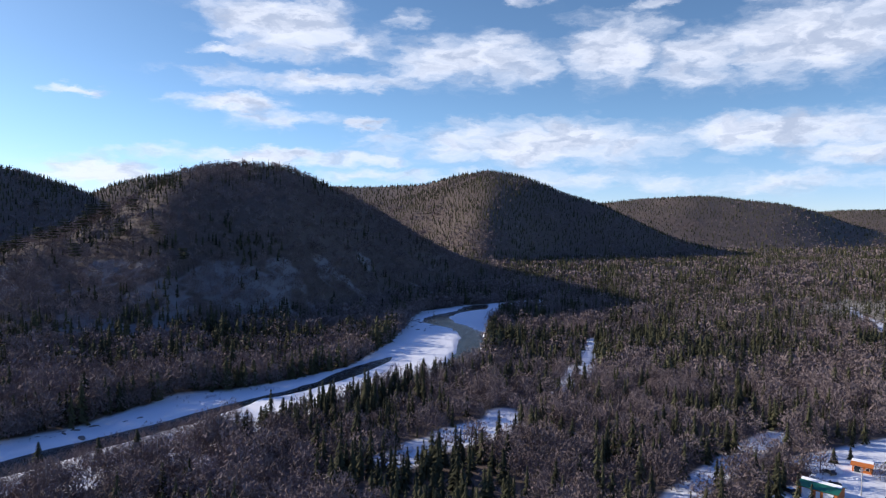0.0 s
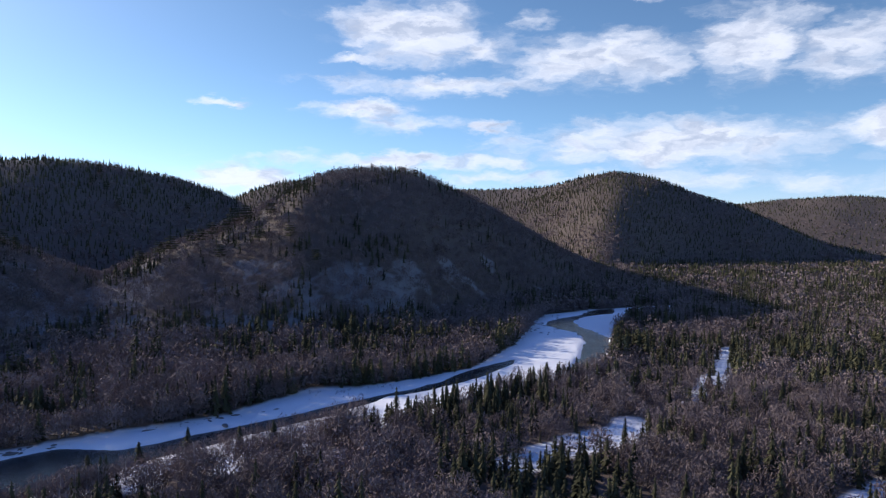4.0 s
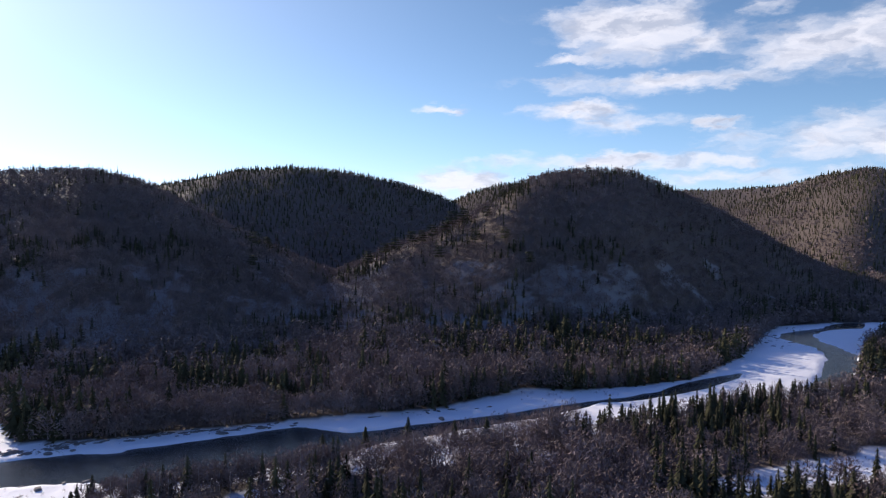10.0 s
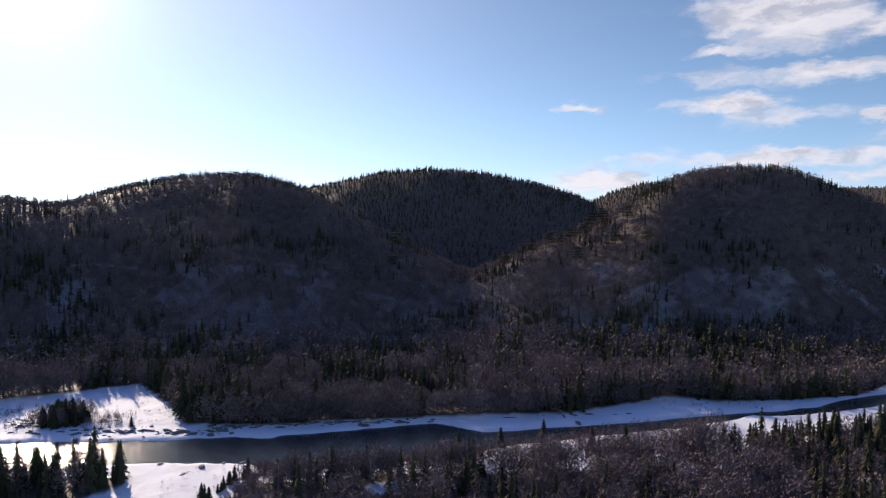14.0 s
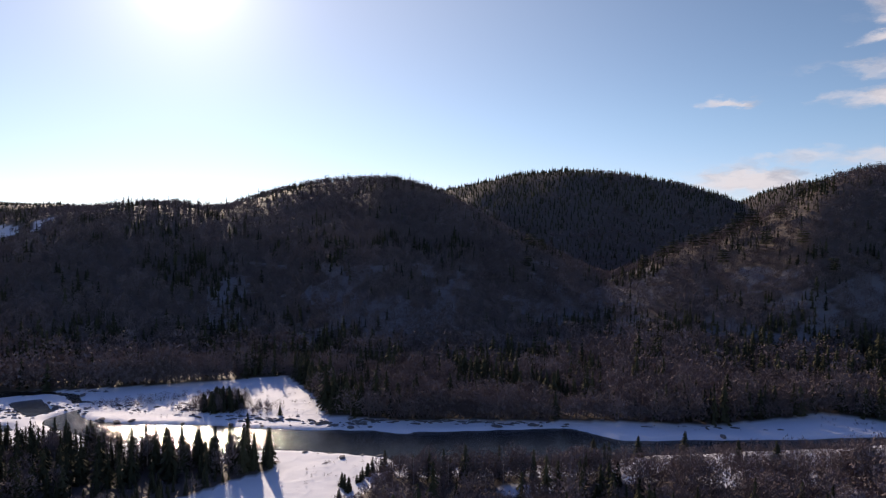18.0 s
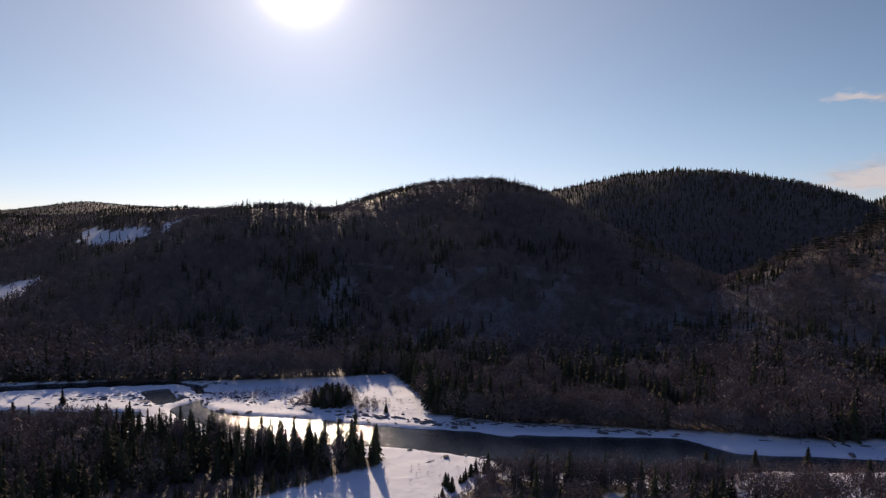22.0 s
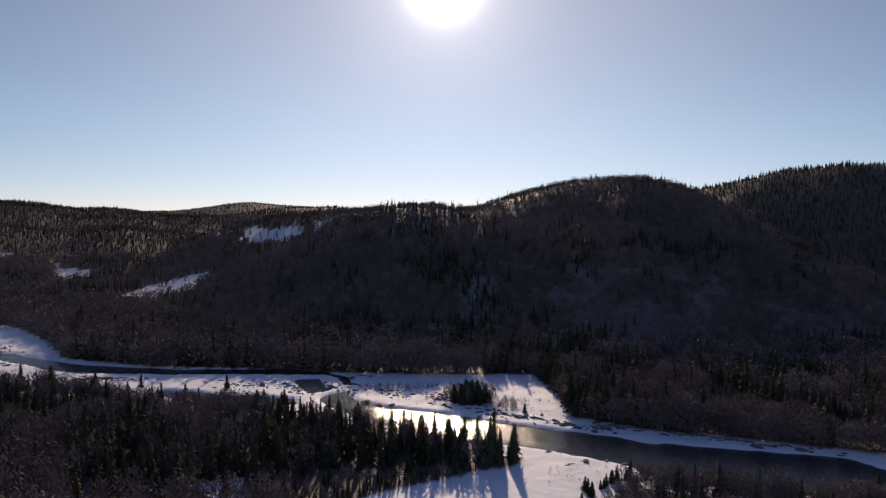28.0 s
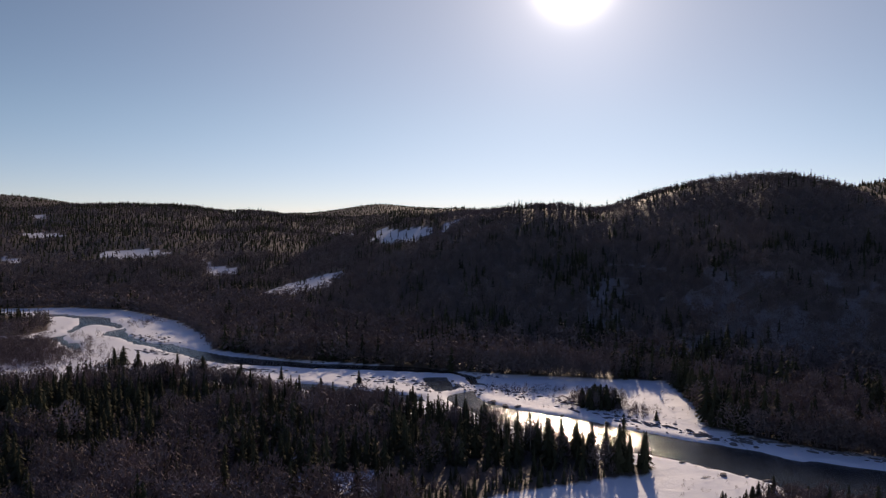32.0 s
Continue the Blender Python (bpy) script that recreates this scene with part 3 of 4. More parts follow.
SPRUCE_NEAR = [spruce_shape(s, 16, 7, 4, True, 0.3) for s in range(7)]
SPRUCE_MID = [spruce_shape(20 + s, 9, 5, 4, False, 0.6) for s in range(6)]
SPRUCE_SLOPE = [spruce_shape(30 + s, 5, 4, 4, False, 0.8) for s in range(5)]
SPRUCE_FAR = [cone_shape(40 + s, 4, 2) for s in range(5)]
SPRUCE_LAST = [cone_shape(60 + s, 4, 1) for s in range(4)]
BARE_NEAR = [bare_shape(80 + s, 8, 340, 0.027, 0.085) for s in range(8)]
BARE_MID = [bare_shape(100 + s, 2, 86, 0.054, 0.115) for s in range(6)]
BARE_SLOPE = [bare_shape(110 + s, 1, 31, 0.10, 0.17) for s in range(6)]
BARE_FAR = [bare_shape(120 + s, 0, 14, 0.18, 0.32, False) for s in range(5)]
BARE_LAST = [bare_shape(140 + s, 0, 6, 0.3, 0.42, False) for s in range(4)]
BRUSH = [bare_shape(160 + s, 0, 12, 0.10, 0.3, False) for s in range(4)]
ALDER = [bare_shape(170 + s, 3, 46, 0.036, 0.17, False) for s in range(5)]


def grow(shapes, x, y, z, tall, spread, tone):
    """All the trees at x, y, z as arrays of vertices, triangles, tones and normals."""
    V, F, T, N, base = [], [], [], [], 0
    pick = rng.integers(0, len(shapes), len(x))
    turn = rng.uniform(0, 2 * np.pi, len(x))
    for k, (v, f, m) in enumerate(shapes):
        s = pick == k
        n = int(s.sum())
        if not n:
            continue
        c, q = np.cos(turn[s])[:, None], np.sin(turn[s])[:, None]
        h, w = tall[s][:, None], (tall[s] * spread[s])[:, None]
        px = x[s][:, None] + w * (c * v[:, 0] - q * v[:, 1])
        py = y[s][:, None] + w * (q * v[:, 0] + c * v[:, 1])
        pz = z[s][:, None] + h * v[:, 2]
        V.append(np.stack([px, py, pz], -1).reshape(-1, 3))
        F.append((f[None] + (np.arange(n) * len(v))[:, None, None]).reshape(-1, 3) + base)
        T.append(np.repeat(tone[s], len(v)))
        N.append(np.stack([c * m[:, 0] - q * m[:, 1], q * m[:, 0] + c * m[:, 1], np.broadcast_to(m[:, 2], px.shape)], -1).reshape(-1, 3))
        base += n * len(v)
    return V, F, T, N, base


def scatter(r0, r1, step, b0=-35.0, b1=120.0):
    """Jittered places in a wide arc of the land between two distances."""
    n = int(2 * r1 / step) + 1
    gx, gy = np.meshgrid(np.arange(n) - n / 2, np.arange(n) - n / 2)
    x = (gx.ravel() + rng.uniform(-0.48, 0.48, n * n)) * step
    y = (gy.ravel() + rng.uniform(-0.48, 0.48, n * n)) * step
    r, b = np.hypot(x, y), np.degrees(np.arctan2(-x, y))
    ok = (r >= r0) & (r < r1) & (b > b0) & (b < b1)
    return x[ok], y[ok]


def keep_out(x, y):
    """True where no tree stands."""
    out = np.zeros(len(x), bool)
    near = np.hypot(x, y) < 900
    out[near] = inside(x[near], y[near], OPEN) & ~inside(x[near], y[near], ISLAND)
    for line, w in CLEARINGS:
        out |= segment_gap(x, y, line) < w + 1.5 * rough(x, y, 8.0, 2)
    out |= in_cut(x, y) & (rng.random(len(x)) > 0.1)
    return out


def hidden(x, y):
    """Land behind a crest, out of sight of the valley: there the woods are built thinner."""
    r, b = np.hypot(x, y), np.degrees(np.arctan2(-x, y))
    steps = np.linspace(0.3, 0.96, 15)
    z = land(x, y) + 14
    slope = (z - EYE[2]) / r
    dark = np.zeros(len(x), bool)
    for s in steps:
        dark |= (land(x * s, y * s) - EYE[2]) / (r * s) > slope
    return dark


def part(name, mesh, parent, label=""):
    ob = new(name, mesh)
    ob.parent = parent
    if label:
        ob["label"] = label
    return ob


def tree_kinds(shapes, name, label, mat, trunk_mat, thick):
    """Standing trees to be copied: an empty at the foot with trunk and crown."""
    kinds = []
    for k, (v, f, m) in enumerate(shapes):
        root = new(name)
        crown = mesh_of("crown", v, f, mat, False, {"tone": np.full(len(v), 0.3 + 0.08 * k)}, m)
        ring = np.array([(w * math.cos(a), w * math.sin(a), z) for z, w in ((-0.03, thick), (0.3, thick * 0.8), (0.93, thick * 0.15)) for a in (0, 1.26, 2.51, 3.77, 5.03)])
        quads = np.array([(5 * t + i, 5 * t + (i + 1) % 5, 5 * t + 5 + (i + 1) % 5, 5 * t + 5 + i) for t in range(2) for i in range(5)])
        trunk = mesh_of("trunk", ring, quads, trunk_mat, True, {"tone": np.full(len(ring), 0.3 + 0.1 * k)})
        part("trunk", trunk, root)
        part("crown", crown, root)
        tagged(root, label, "tree", group=name + " trees along the river bank")
        kinds.append(root)
    return kinds


def stand(kinds, x, y, z, tall, spread):
    """Copies of the kinds, one at each place; the first of each kind is itself planted."""
    used = set()
    for i in range(len(x)):
        k = i % len(kinds)
        m = Matrix.LocRotScale((x[i], y[i], z[i]), Euler((0, 0, rng.uniform(0, 6.28))), None)
        size = Vector((tall[i] * spread[i], tall[i] * spread[i], tall[i]))
        if k in used:
            ob = copy_thing(kinds[k], m)
        else:
            ob = kinds[k]
            used.add(k)
            ob.matrix_basis = m
        ob.scale = size


def join(into, made):
    V, F, T, N, n = made
    return (into[0] + V, into[1] + [f + into[4] for f in F], into[2] + T, into[3] + N, into[4] + n)


def woods():
    spruce, bare = ([], [], [], [], 0), ([], [], [], [], 0)
    for r0, r1, step, S, D, by in ((172, 370, 5.1, SPRUCE_NEAR, BARE_NEAR, 1.0), (370, 620, 5.4, SPRUCE_MID, BARE_MID, 1.0), (620, 950, 6.4, SPRUCE_SLOPE, BARE_SLOPE, 1.0),
                                   (950, 1900, 7.2, SPRUCE_FAR, BARE_FAR, 1.05), (1900, 4600, 14.5, SPRUCE_LAST, BARE_LAST, 1.4)):
        x, y = scatter(r0, r1, step)
        if r0 < 900:
            # the woods close up along the open river
            ex, ey = scatter(r0, r1, 3.3)
            e = np.minimum(segment_gap(ex, ey, FAR_TREES), segment_gap(ex, ey, NEAR_TREES) + 2) < 8
            x, y = np.concatenate([x, ex[e]]), np.concatenate([y, ey[e]])
        if r0 < 200:
            # the dense stand on the low near bank
            ex, ey = scatter(r0, r1, 7.5, 60.0, 120.0)
            e = ~inside(ex, ey, FAR_SIDE)
            x, y = np.concatenate([x, ex[e]]), np.concatenate([y, ey[e]])
        if r0 in (370, 620):
            # closer growth on the slopes
            ex, ey = scatter(r0, r1, 8.0)
            e = land(ex, ey) > 4
            x, y = np.concatenate([x, ex[e]]), np.concatenate([y, ey[e]])
        ok = ~keep_out(x, y)
        x, y = x[ok], y[ok]
        if r0 > 600:
            h = hidden(x, y)
            ok = ~h | (rng.random(len(x)) < 0.1)
            x, y = x[ok], y[ok]
        z = ground_height(x, y)
        ok = ~thin_slope(x, y, z) | (rng.random(len(x)) < 0.92)
        x, y, z = x[ok], y[ok], z[ok]
        thicket = 0.55 * rough(x, y, 90.0, 2) + 0.9 * rough(x, y, 26.0, 2)
        slope = np.clip(z / 120, 0, 1)
        bias = 0.13 - 0.28 * ease(slope / 0.2) + 0.25 * ease((slope - 0.75) / 0.2) + np.where((x < -150) & (np.hypot(x, y) < 420) & (y < 120), 0.05, 0.0) + np.where((np.hypot(x, y) > 950) & (z > 14), 0.34, 0.0)
        bias = bias - 0.27 * (inside(x, y, FAR_SIDE) & (z < 6)) + 0.06 * ((x > -60) & (np.hypot(x, y) < 800) & (z < 8))
        fir = thicket + bias > rng.normal(0.1, 0.2, len(x))
        ok = fir | (rng.random(len(x)) < np.where(z < 6, 0.74, 0.95))
        x, y, z, fir = x[ok], y[ok], z[ok], fir[ok]
        tall = np.where(fir, rng.normal(9.4, 2.6, len(x)), rng.normal(9.0, 1.7, len(x))).clip(4, 17)
        tall = np.where(~fir & (x < -150) & (np.hypot(x, y) < 420) & (y < 120), tall * 1.15, tall)
        tall = np.where(inside(x, y, FAR_SIDE) & (z < 6), tall * 1.2, tall)
        tall = tall * (1 + 0.25 * rough(x, y, 45.0, 2)) * np.where(z > 6, 0.78, 1.0)
        tall = np.where((x < -150) & (y > 20) & (y < 122) & (np.hypot(x, y) < 222), np.minimum(tall, rng.uniform(3.2, 5.8, len(x))), tall)
        spread = np.where(fir, rng.uniform(0.75, 1.2, len(x)), rng.uniform(0.9, 1.25, len(x)) * np.where(z < 6, 1.25, 1.12)) * by
        tone = np.clip(rng.normal(0.42, 0.22, len(x)) + 0.3 * rough(x + 500, y, 60.0, 2), 0, 1)
        z = z - 0.15
        rest = np.ones(len(x), bool)
        if r0 < 200:
            # the trees along the near bank stand as things of their own
            bank = segment_gap(x, y, NEAR_TREES)
            for kind, kinds in ((fir, SPRUCES), (~fir, HARDWOODS)):
                order = np.argsort(np.where(kind & (np.hypot(x, y) < 365), bank, 1e9))[:290]
                stand(kinds, x[order], y[order], z[order], tall[order], spread[order] * (0.95 if kind is fir else 1.0))
                rest[order] = False
        f = fir & rest
        spruce = join(spruce, grow(S, x[f], y[f], z[f], tall[f], spread[f], tone[f]))
        d = ~fir & rest
        bare = join(bare, grow(D, x[d], y[d], z[d], tall[d], spread[d], tone[d]))
    x, y = scatter(172, 460, 7.0)
    ok = ~keep_out(x, y)
    x, y = x[ok], y[ok]
    n = len(x)
    brush = grow(BRUSH, x, y, ground_height(x, y) - 0.3, rng.uniform(2.0, 4.0, n), rng.uniform(1.2, 1.9, n), rng.uniform(0, 0.6, n))
    # alders on the low near bank, down to the water
    x, y = scatter(185, 330, 2.5, 18.0, 80.0)
    gap = water_gap(x, y)
    ok = inside(x, y, OPEN) & (gap > 0.4) & (water_gap(x * 1.015, y * 1.015) < gap)
    ok &= ((x > -175 - 0.46 * (y - 98)) & (x < -86) & (y > 119)) | ((x < -222) & (y > 20))
    x, y = x[ok], y[ok]
    n = len(x)
    brush = join(([], [], [], [], 0), brush)
    brush = join(brush, grow(ALDER, x, y, ground_height(x, y) - 0.3, np.where(x > -215, rng.uniform(3.5, 6.5, n), rng.uniform(2.0, 4.5, n)), rng.uniform(0.9, 1.4, n), rng.uniform(0, 0.6, n)))
    for name, made, mat, label in (("spruce_forest", spruce, NEEDLES, "dark green spruce forest over valley and hills"),
                                   ("hardwood_forest", bare, TWIGS, "leafless grey-brown hardwood forest over valley and hills"),
                                   ("underbrush", brush, TWIGS, "leafless brown brush under the forest trees")):
        V, F, T, N, n = made
        me = mesh_of(name, np.concatenate(V), np.concatenate(F), mat, False, {"tone": np.concatenate(T)}, np.concatenate(N))
        tagged(new(name, me), label, "forest", kind="stuff")


SPRUCES = tree_kinds([spruce_shape(200 + s, 18, 9, 5, True, 0.34) for s in range(5)], "spruce", "narrow dark green spruce on the snowy river bank", NEEDLES, BARK, 0.011)
HARDWOODS = tree_kinds([bare_shape(220 + s, 14, 420, 0.024, 0.085, False) for s in range(5)], "hardwood", "leafless grey-brown hardwood tree on the snowy river bank", TWIGS, PALE_BARK, 0.013)
woods()


# ---- things ----
def plain(name, a, b, scale=6.0, roughness=0.7, metal=0.0):
    """A painted or weathered surface of two near tones."""
    m, g, p, where = material(name)
    g.wire(g.mix(g.noise(where, scale, 5.0, 0.6), (*a, 1), (*b, 1)), p.inputs["Base Color"])
    p.inputs["Roughness"].default_value, p.inputs["Metallic"].default_value = roughness, metal
    return m


CEDAR = plain("orange_cedar", (0.50, 0.13, 0.02), (0.62, 0.20, 0.04))
GREEN_ROOF = plain("green_metal_roof", (0.012, 0.11, 0.07), (0.02, 0.15, 0.10), 1.5, 0.5)
WHITE_PAINT = plain("white_paint", (0.75, 0.76, 0.78), (0.82, 0.82, 0.82))
DARK_GLASS = plain("dark_window_glass", (0.02, 0.025, 0.03), (0.03, 0.035, 0.04), 1.0, 0.1)
ROOF_SNOW = plain("roof_snow", (0.82, 0.83, 0.85), (0.88, 0.88, 0.88), 1.2, 0.7)
GREY_WOOD = plain("grey_pole_wood", (0.42, 0.38, 0.34), (0.55, 0.52, 0.48), 3.0, 0.85)
TYRE = plain("black_rubber", (0.015, 0.015, 0.016), (0.03, 0.03, 0.03), 8.0, 0.9)
DARK_PAINT = plain("dark_car_paint", (0.02, 0.022, 0.028), (0.035, 0.036, 0.04), 2.0, 0.35)
STONE = plain("river_stone", (0.10, 0.09, 0.085), (0.24, 0.22, 0.21), 1.5, 0.9)
DRIFTWOOD = plain("driftwood", (0.10, 0.075, 0.06), (0.2, 0.16, 0.13), 2.0, 0.9)


def block(bm, x0, x1, y0, y1, z0, z1):
    made = bmesh.ops.create_cube(bm, size=1.0, matrix=Matrix.Translation(((x0 + x1) / 2, (y0 + y1) / 2, (z0 + z1) / 2)) @ Matrix.Diagonal((x1 - x0, y1 - y0, z1 - z0, 1)))
    return made["verts"]


def piece(name, build, mat, parent, label="", edge=0.0):
    """One part, built by build(bm) in its parent's space."""
    bm = bmesh.new()
    build(bm)
    if edge:
        bmesh.ops.bevel(bm, geom=bm.edges[:], offset=edge, segments=1, affect="EDGES")
    me = bpy.data.meshes.new(name)
    bm.to_mesh(me)
    bm.free()
    me.materials.append(mat)
    return part(name, me, parent, label)


def prism(bm, outline, x0, x1):
    """A block whose end has the outline given as (y, z), drawn from x0 to x1."""
    a = [bm.verts.new((x0, y, z)) for y, z in outline]
    b = [bm.verts.new((x1, y, z)) for y, z in outline]
    bm.faces.new(a[::-1])
    bm.faces.new(b)
    n = len(outline)
    for i in range(n):
        bm.faces.new((a[i], a[(i + 1) % n], b[(i + 1) % n], b[i]))
    bmesh.ops.recalc_face_normals(bm, faces=bm.faces[:])


def height_at(x, y):
    return float(ground_height(np.array([float(x)]), np.array([float(y)]))[0])


def cabin(name, label, x, y, turn, long, deep, wall, rise, roof_mat, doors):
    root = new(name)
    root.matrix_basis = pose(x, y, height_at(x, y) - 0.1, 0, 0, turn)
    L, D, t = long / 2, deep / 2, 0.2
    piece("wall", lambda bm: block(bm, -L, L, -D, -D + t, 0, wall), CEDAR, root, "orange-stained cedar boards")
    piece("wall", lambda bm: block(bm, -L, L, D - t, D, 0, wall), CEDAR, root)
    for x0, x1 in ((-L, -L + t), (L - t, L)):
        piece("wall", lambda bm: prism(bm, [(-D + t, 0), (D - t, 0), (D - t, wall), (0, wall + rise * (1 - t / D)), (-D + t, wall)], x0, x1), CEDAR, root)
    o, th = 0.5, 0.16
    k = rise / D
    front = piece("roof", lambda bm: prism(bm, [(-D - o, wall - o * k), (0, wall + rise), (0, wall + rise + th), (-D - o, wall - o * k + th)], -L - o, L + o), roof_mat, root)
    rear = piece("roof", lambda bm: prism(bm, [(0, wall + rise), (D + o, wall - o * k), (D + o, wall - o * k + th), (0, wall + rise + th)], -L - o, L + o), roof_mat, root)
    for i in range(int(long / 0.9)):
        xs = -L - 0.2 + i * 0.9
        piece("seam", lambda bm: prism(bm, [(-D - o + 0.02, wall - o * k + th + 0.005), (-0.3, wall + rise + th - 0.3 * k + 0.005), (-0.3, wall + rise + th - 0.3 * k + 0.05), (-D - o + 0.02, wall - o * k + th + 0.05)], xs, xs + 0.05), roof_mat, front)
    piece("snow", lambda bm: prism(bm, [(-0.9, wall + rise + th - 0.9 * k + 0.01), (0, wall + rise + th + 0.01), (D + o - 0.05, wall - o * k + th + 0.01), (D + o - 0.05, wall - o * k + th + 0.35), (0, wall + rise + th + 0.35), (-0.75, wall + rise + th - 0.5 * k + 0.02)], -L - o + 0.1, L + o - 0.1), ROOF_SNOW, rear, "thick snow left on the roof", 0.06)
    for i, (cx, w, h, z0, mat) in enumerate(doors):
        door = piece("door" if z0 < 0.3 else "window", lambda bm: block(bm, cx - w / 2, cx + w / 2, -D - 0.05, -D + 0.02, z0, z0 + h), mat, root)
        for a, b, c, d in ((-w / 2 - 0.1, -w / 2, z0, z0 + h), (w / 2, w / 2 + 0.1, z0, z0 + h), (-w / 2 - 0.1, w / 2 + 0.1, z0 + h, z0 + h + 0.1)):
            piece("frame", lambda bm: block(bm, cx + a, cx + b, -D - 0.08, -D + 0.02, c, d), WHITE_PAINT, door)
        if z0 < 0.3 and w > 2:
            for j in range(1, 4):
                piece("panel_line", lambda bm: block(bm, cx - w / 2, cx + w / 2, -D - 0.06, -D - 0.045, z0 + h * j / 4 - 0.015, z0 + h * j / 4 + 0.015), GREY_WOOD, door)
    return tagged(root, label, "house")


cabin("garage_house", "orange cedar house with a green metal roof under snow", 106.0, 203.6, -45.0, 10.2, 6.8, 2.8, 1.15, GREEN_ROOF,
      [(-2.9, 2.6, 2.2, 0.05, WHITE_PAINT), (0.1, 0.95, 2.05, 0.05, WHITE_PAINT), (2.9, 2.6, 2.2, 0.05, WHITE_PAINT)])
cabin("shed", "small orange cedar shed with a snow-covered roof in the yard", 129.4, 224.0, -38.0, 5.4, 4.0, 2.4, 0.9, CEDAR,
      [(-1.2, 1.8, 1.9, 0.05, DARK_GLASS), (1.6, 0.9, 0.8, 1.0, DARK_GLASS)])


def utility_pole(x, y, tall):
    root = new("utility_pole")
    root.matrix_basis = pose(x, y, height_at(x, y) - 0.2)

    def shaft(bm):
        bmesh.ops.create_cone(bm, cap_ends=True, segments=10, radius1=0.17, radius2=0.11, depth=tall, matrix=Matrix.Translation((0, 0, tall / 2)))

    piece("shaft", shaft, GREY_WOOD, root)
    bar = piece("crossarm", lambda bm: block(bm, -0.9, 0.9, -0.06, 0.06, tall - 0.8, tall - 0.66), GREY_WOOD, root)
    for px in (-0.75, 0.0, 0.75):
        piece("insulator", lambda bm: bmesh.ops.create_cone(bm, cap_ends=True, segments=8, radius1=0.05, radius2=0.04, depth=0.16, matrix=Matrix.Translation((px, 0, tall - 0.57))), WHITE_PAINT, bar)
    return tagged(root, "pale grey wooden utility pole beside the house", "pole")


utility_pole(117.5, 203.7, 8.4)


def pickup(x, y, turn, paint, label):
    root = new("parked_car")
    root.matrix_basis = pose(x, y, height_at(x, y) + 0.02, 0, 0, turn)

    def shell(bm):
        prism(bm, [(-2.2, 0.35), (2.15, 0.35), (2.2, 0.8), (1.2, 0.95), (0.7, 1.5), (-1.1, 1.52), (-1.75, 0.98), (-2.2, 0.9)], -0.86, 0.86)

    body = piece("body", shell, paint, root, "", 0.05)
    piece("snow", lambda bm: block(bm, -0.75, 0.75, -1.05, 0.65, 1.5, 1.62), ROOF_SNOW, body, "snow on the roof", 0.05)
    for sx in (-0.875, 0.875):
        piece("window", lambda bm: prism(bm, [(-1.3, 1.0), (0.95, 1.0), (0.6, 1.42), (-1.0, 1.42)], sx - 0.01, sx + 0.01), DARK_GLASS, body)
        for sy in (-1.4, 1.4):
            wheel = piece("wheel", lambda bm: bmesh.ops.create_cone(bm, cap_ends=True, segments=16, radius1=0.34, radius2=0.34, depth=0.22, matrix=Matrix.Translation((sx * 0.93, sy, 0.34)) @ Matrix.Rotation(math.pi / 2, 4, "Y")), TYRE, root)
            piece("rim", lambda bm: bmesh.ops.create_cone(bm, cap_ends=True, segments=12, radius1=0.2, radius2=0.2, depth=0.24, matrix=Matrix.Translation((sx * 0.93, sy, 0.34)) @ Matrix.Rotation(math.pi / 2, 4, "Y")), GREY_WOOD, wheel)
    return tagged(root, label, "car")


pickup(97.5, 205.0, 30.0, DARK_PAINT, "dark parked car with snow on its roof")
pickup(113.5, 211.5, 75.0, DARK_PAINT, "dark car parked behind the garage house")
pickup(117.5, 221.5, 20.0, DARK_PAINT, "dark snow-topped car parked near the shed")


def lump(name, label, category, x, y, sx, sy, sz, mat, seed, group="", kind=""):
    """A rounded, uneven heap or stone resting on the ground."""
    bm = bmesh.new()
    bmesh.ops.create_icosphere(bm, subdivisions=2, radius=1.0)
    for v in bm.verts:
        k = 1 + 0.35 * noise.noise(v.co * 1.3 + Vector((seed * 3.1, 0, 0)))
        v.co = Vector((v.co.x * sx * k, v.co.y * sy * k, max(v.co.z, -0.3) * sz * k))
    me = bpy.data.meshes.new(name)
    bm.to_mesh(me)
    bm.free()
    me.materials.append(mat)
    ob = new(name, me)
    ob.matrix_basis = pose(x, y, height_at(x, y) + 0.05, 0, 0, seed * 47.0)
    return tagged(ob, label, category, group, kind)


for i, (x, y, a, b, c) in enumerate([(112, 219, 3.0, 1.6, 1.1), (121, 224, 2.6, 1.8, 1.2), (124, 217, 2.2, 1.4, 0.8), (134, 231, 2.8, 1.6, 0.9), (120, 209, 2.0, 1.5, 0.8), (103, 197.5, 2.4, 1.2, 0.7)]):
    lump("snow_bank", "ploughed heap of snow in the house yard", "snow pile", x, y, a, b, c, ROOF_SNOW, i + 1, "snow piles in the yard")


def spray(shapes, name, label, category, mat, x, y, tall, spread, kind="stuff"):
    n = len(x)
    V, F, T, N, _ = grow(shapes, x, y, ground_height(x, y) - 0.1, tall, spread, rng.uniform(0.1, 0.6, n))
    return tagged(new(name, mesh_of(name, np.concatenate(V), np.concatenate(F), mat, False, {"tone": np.concatenate(T)}, np.concatenate(N))), label, category, kind=kind)


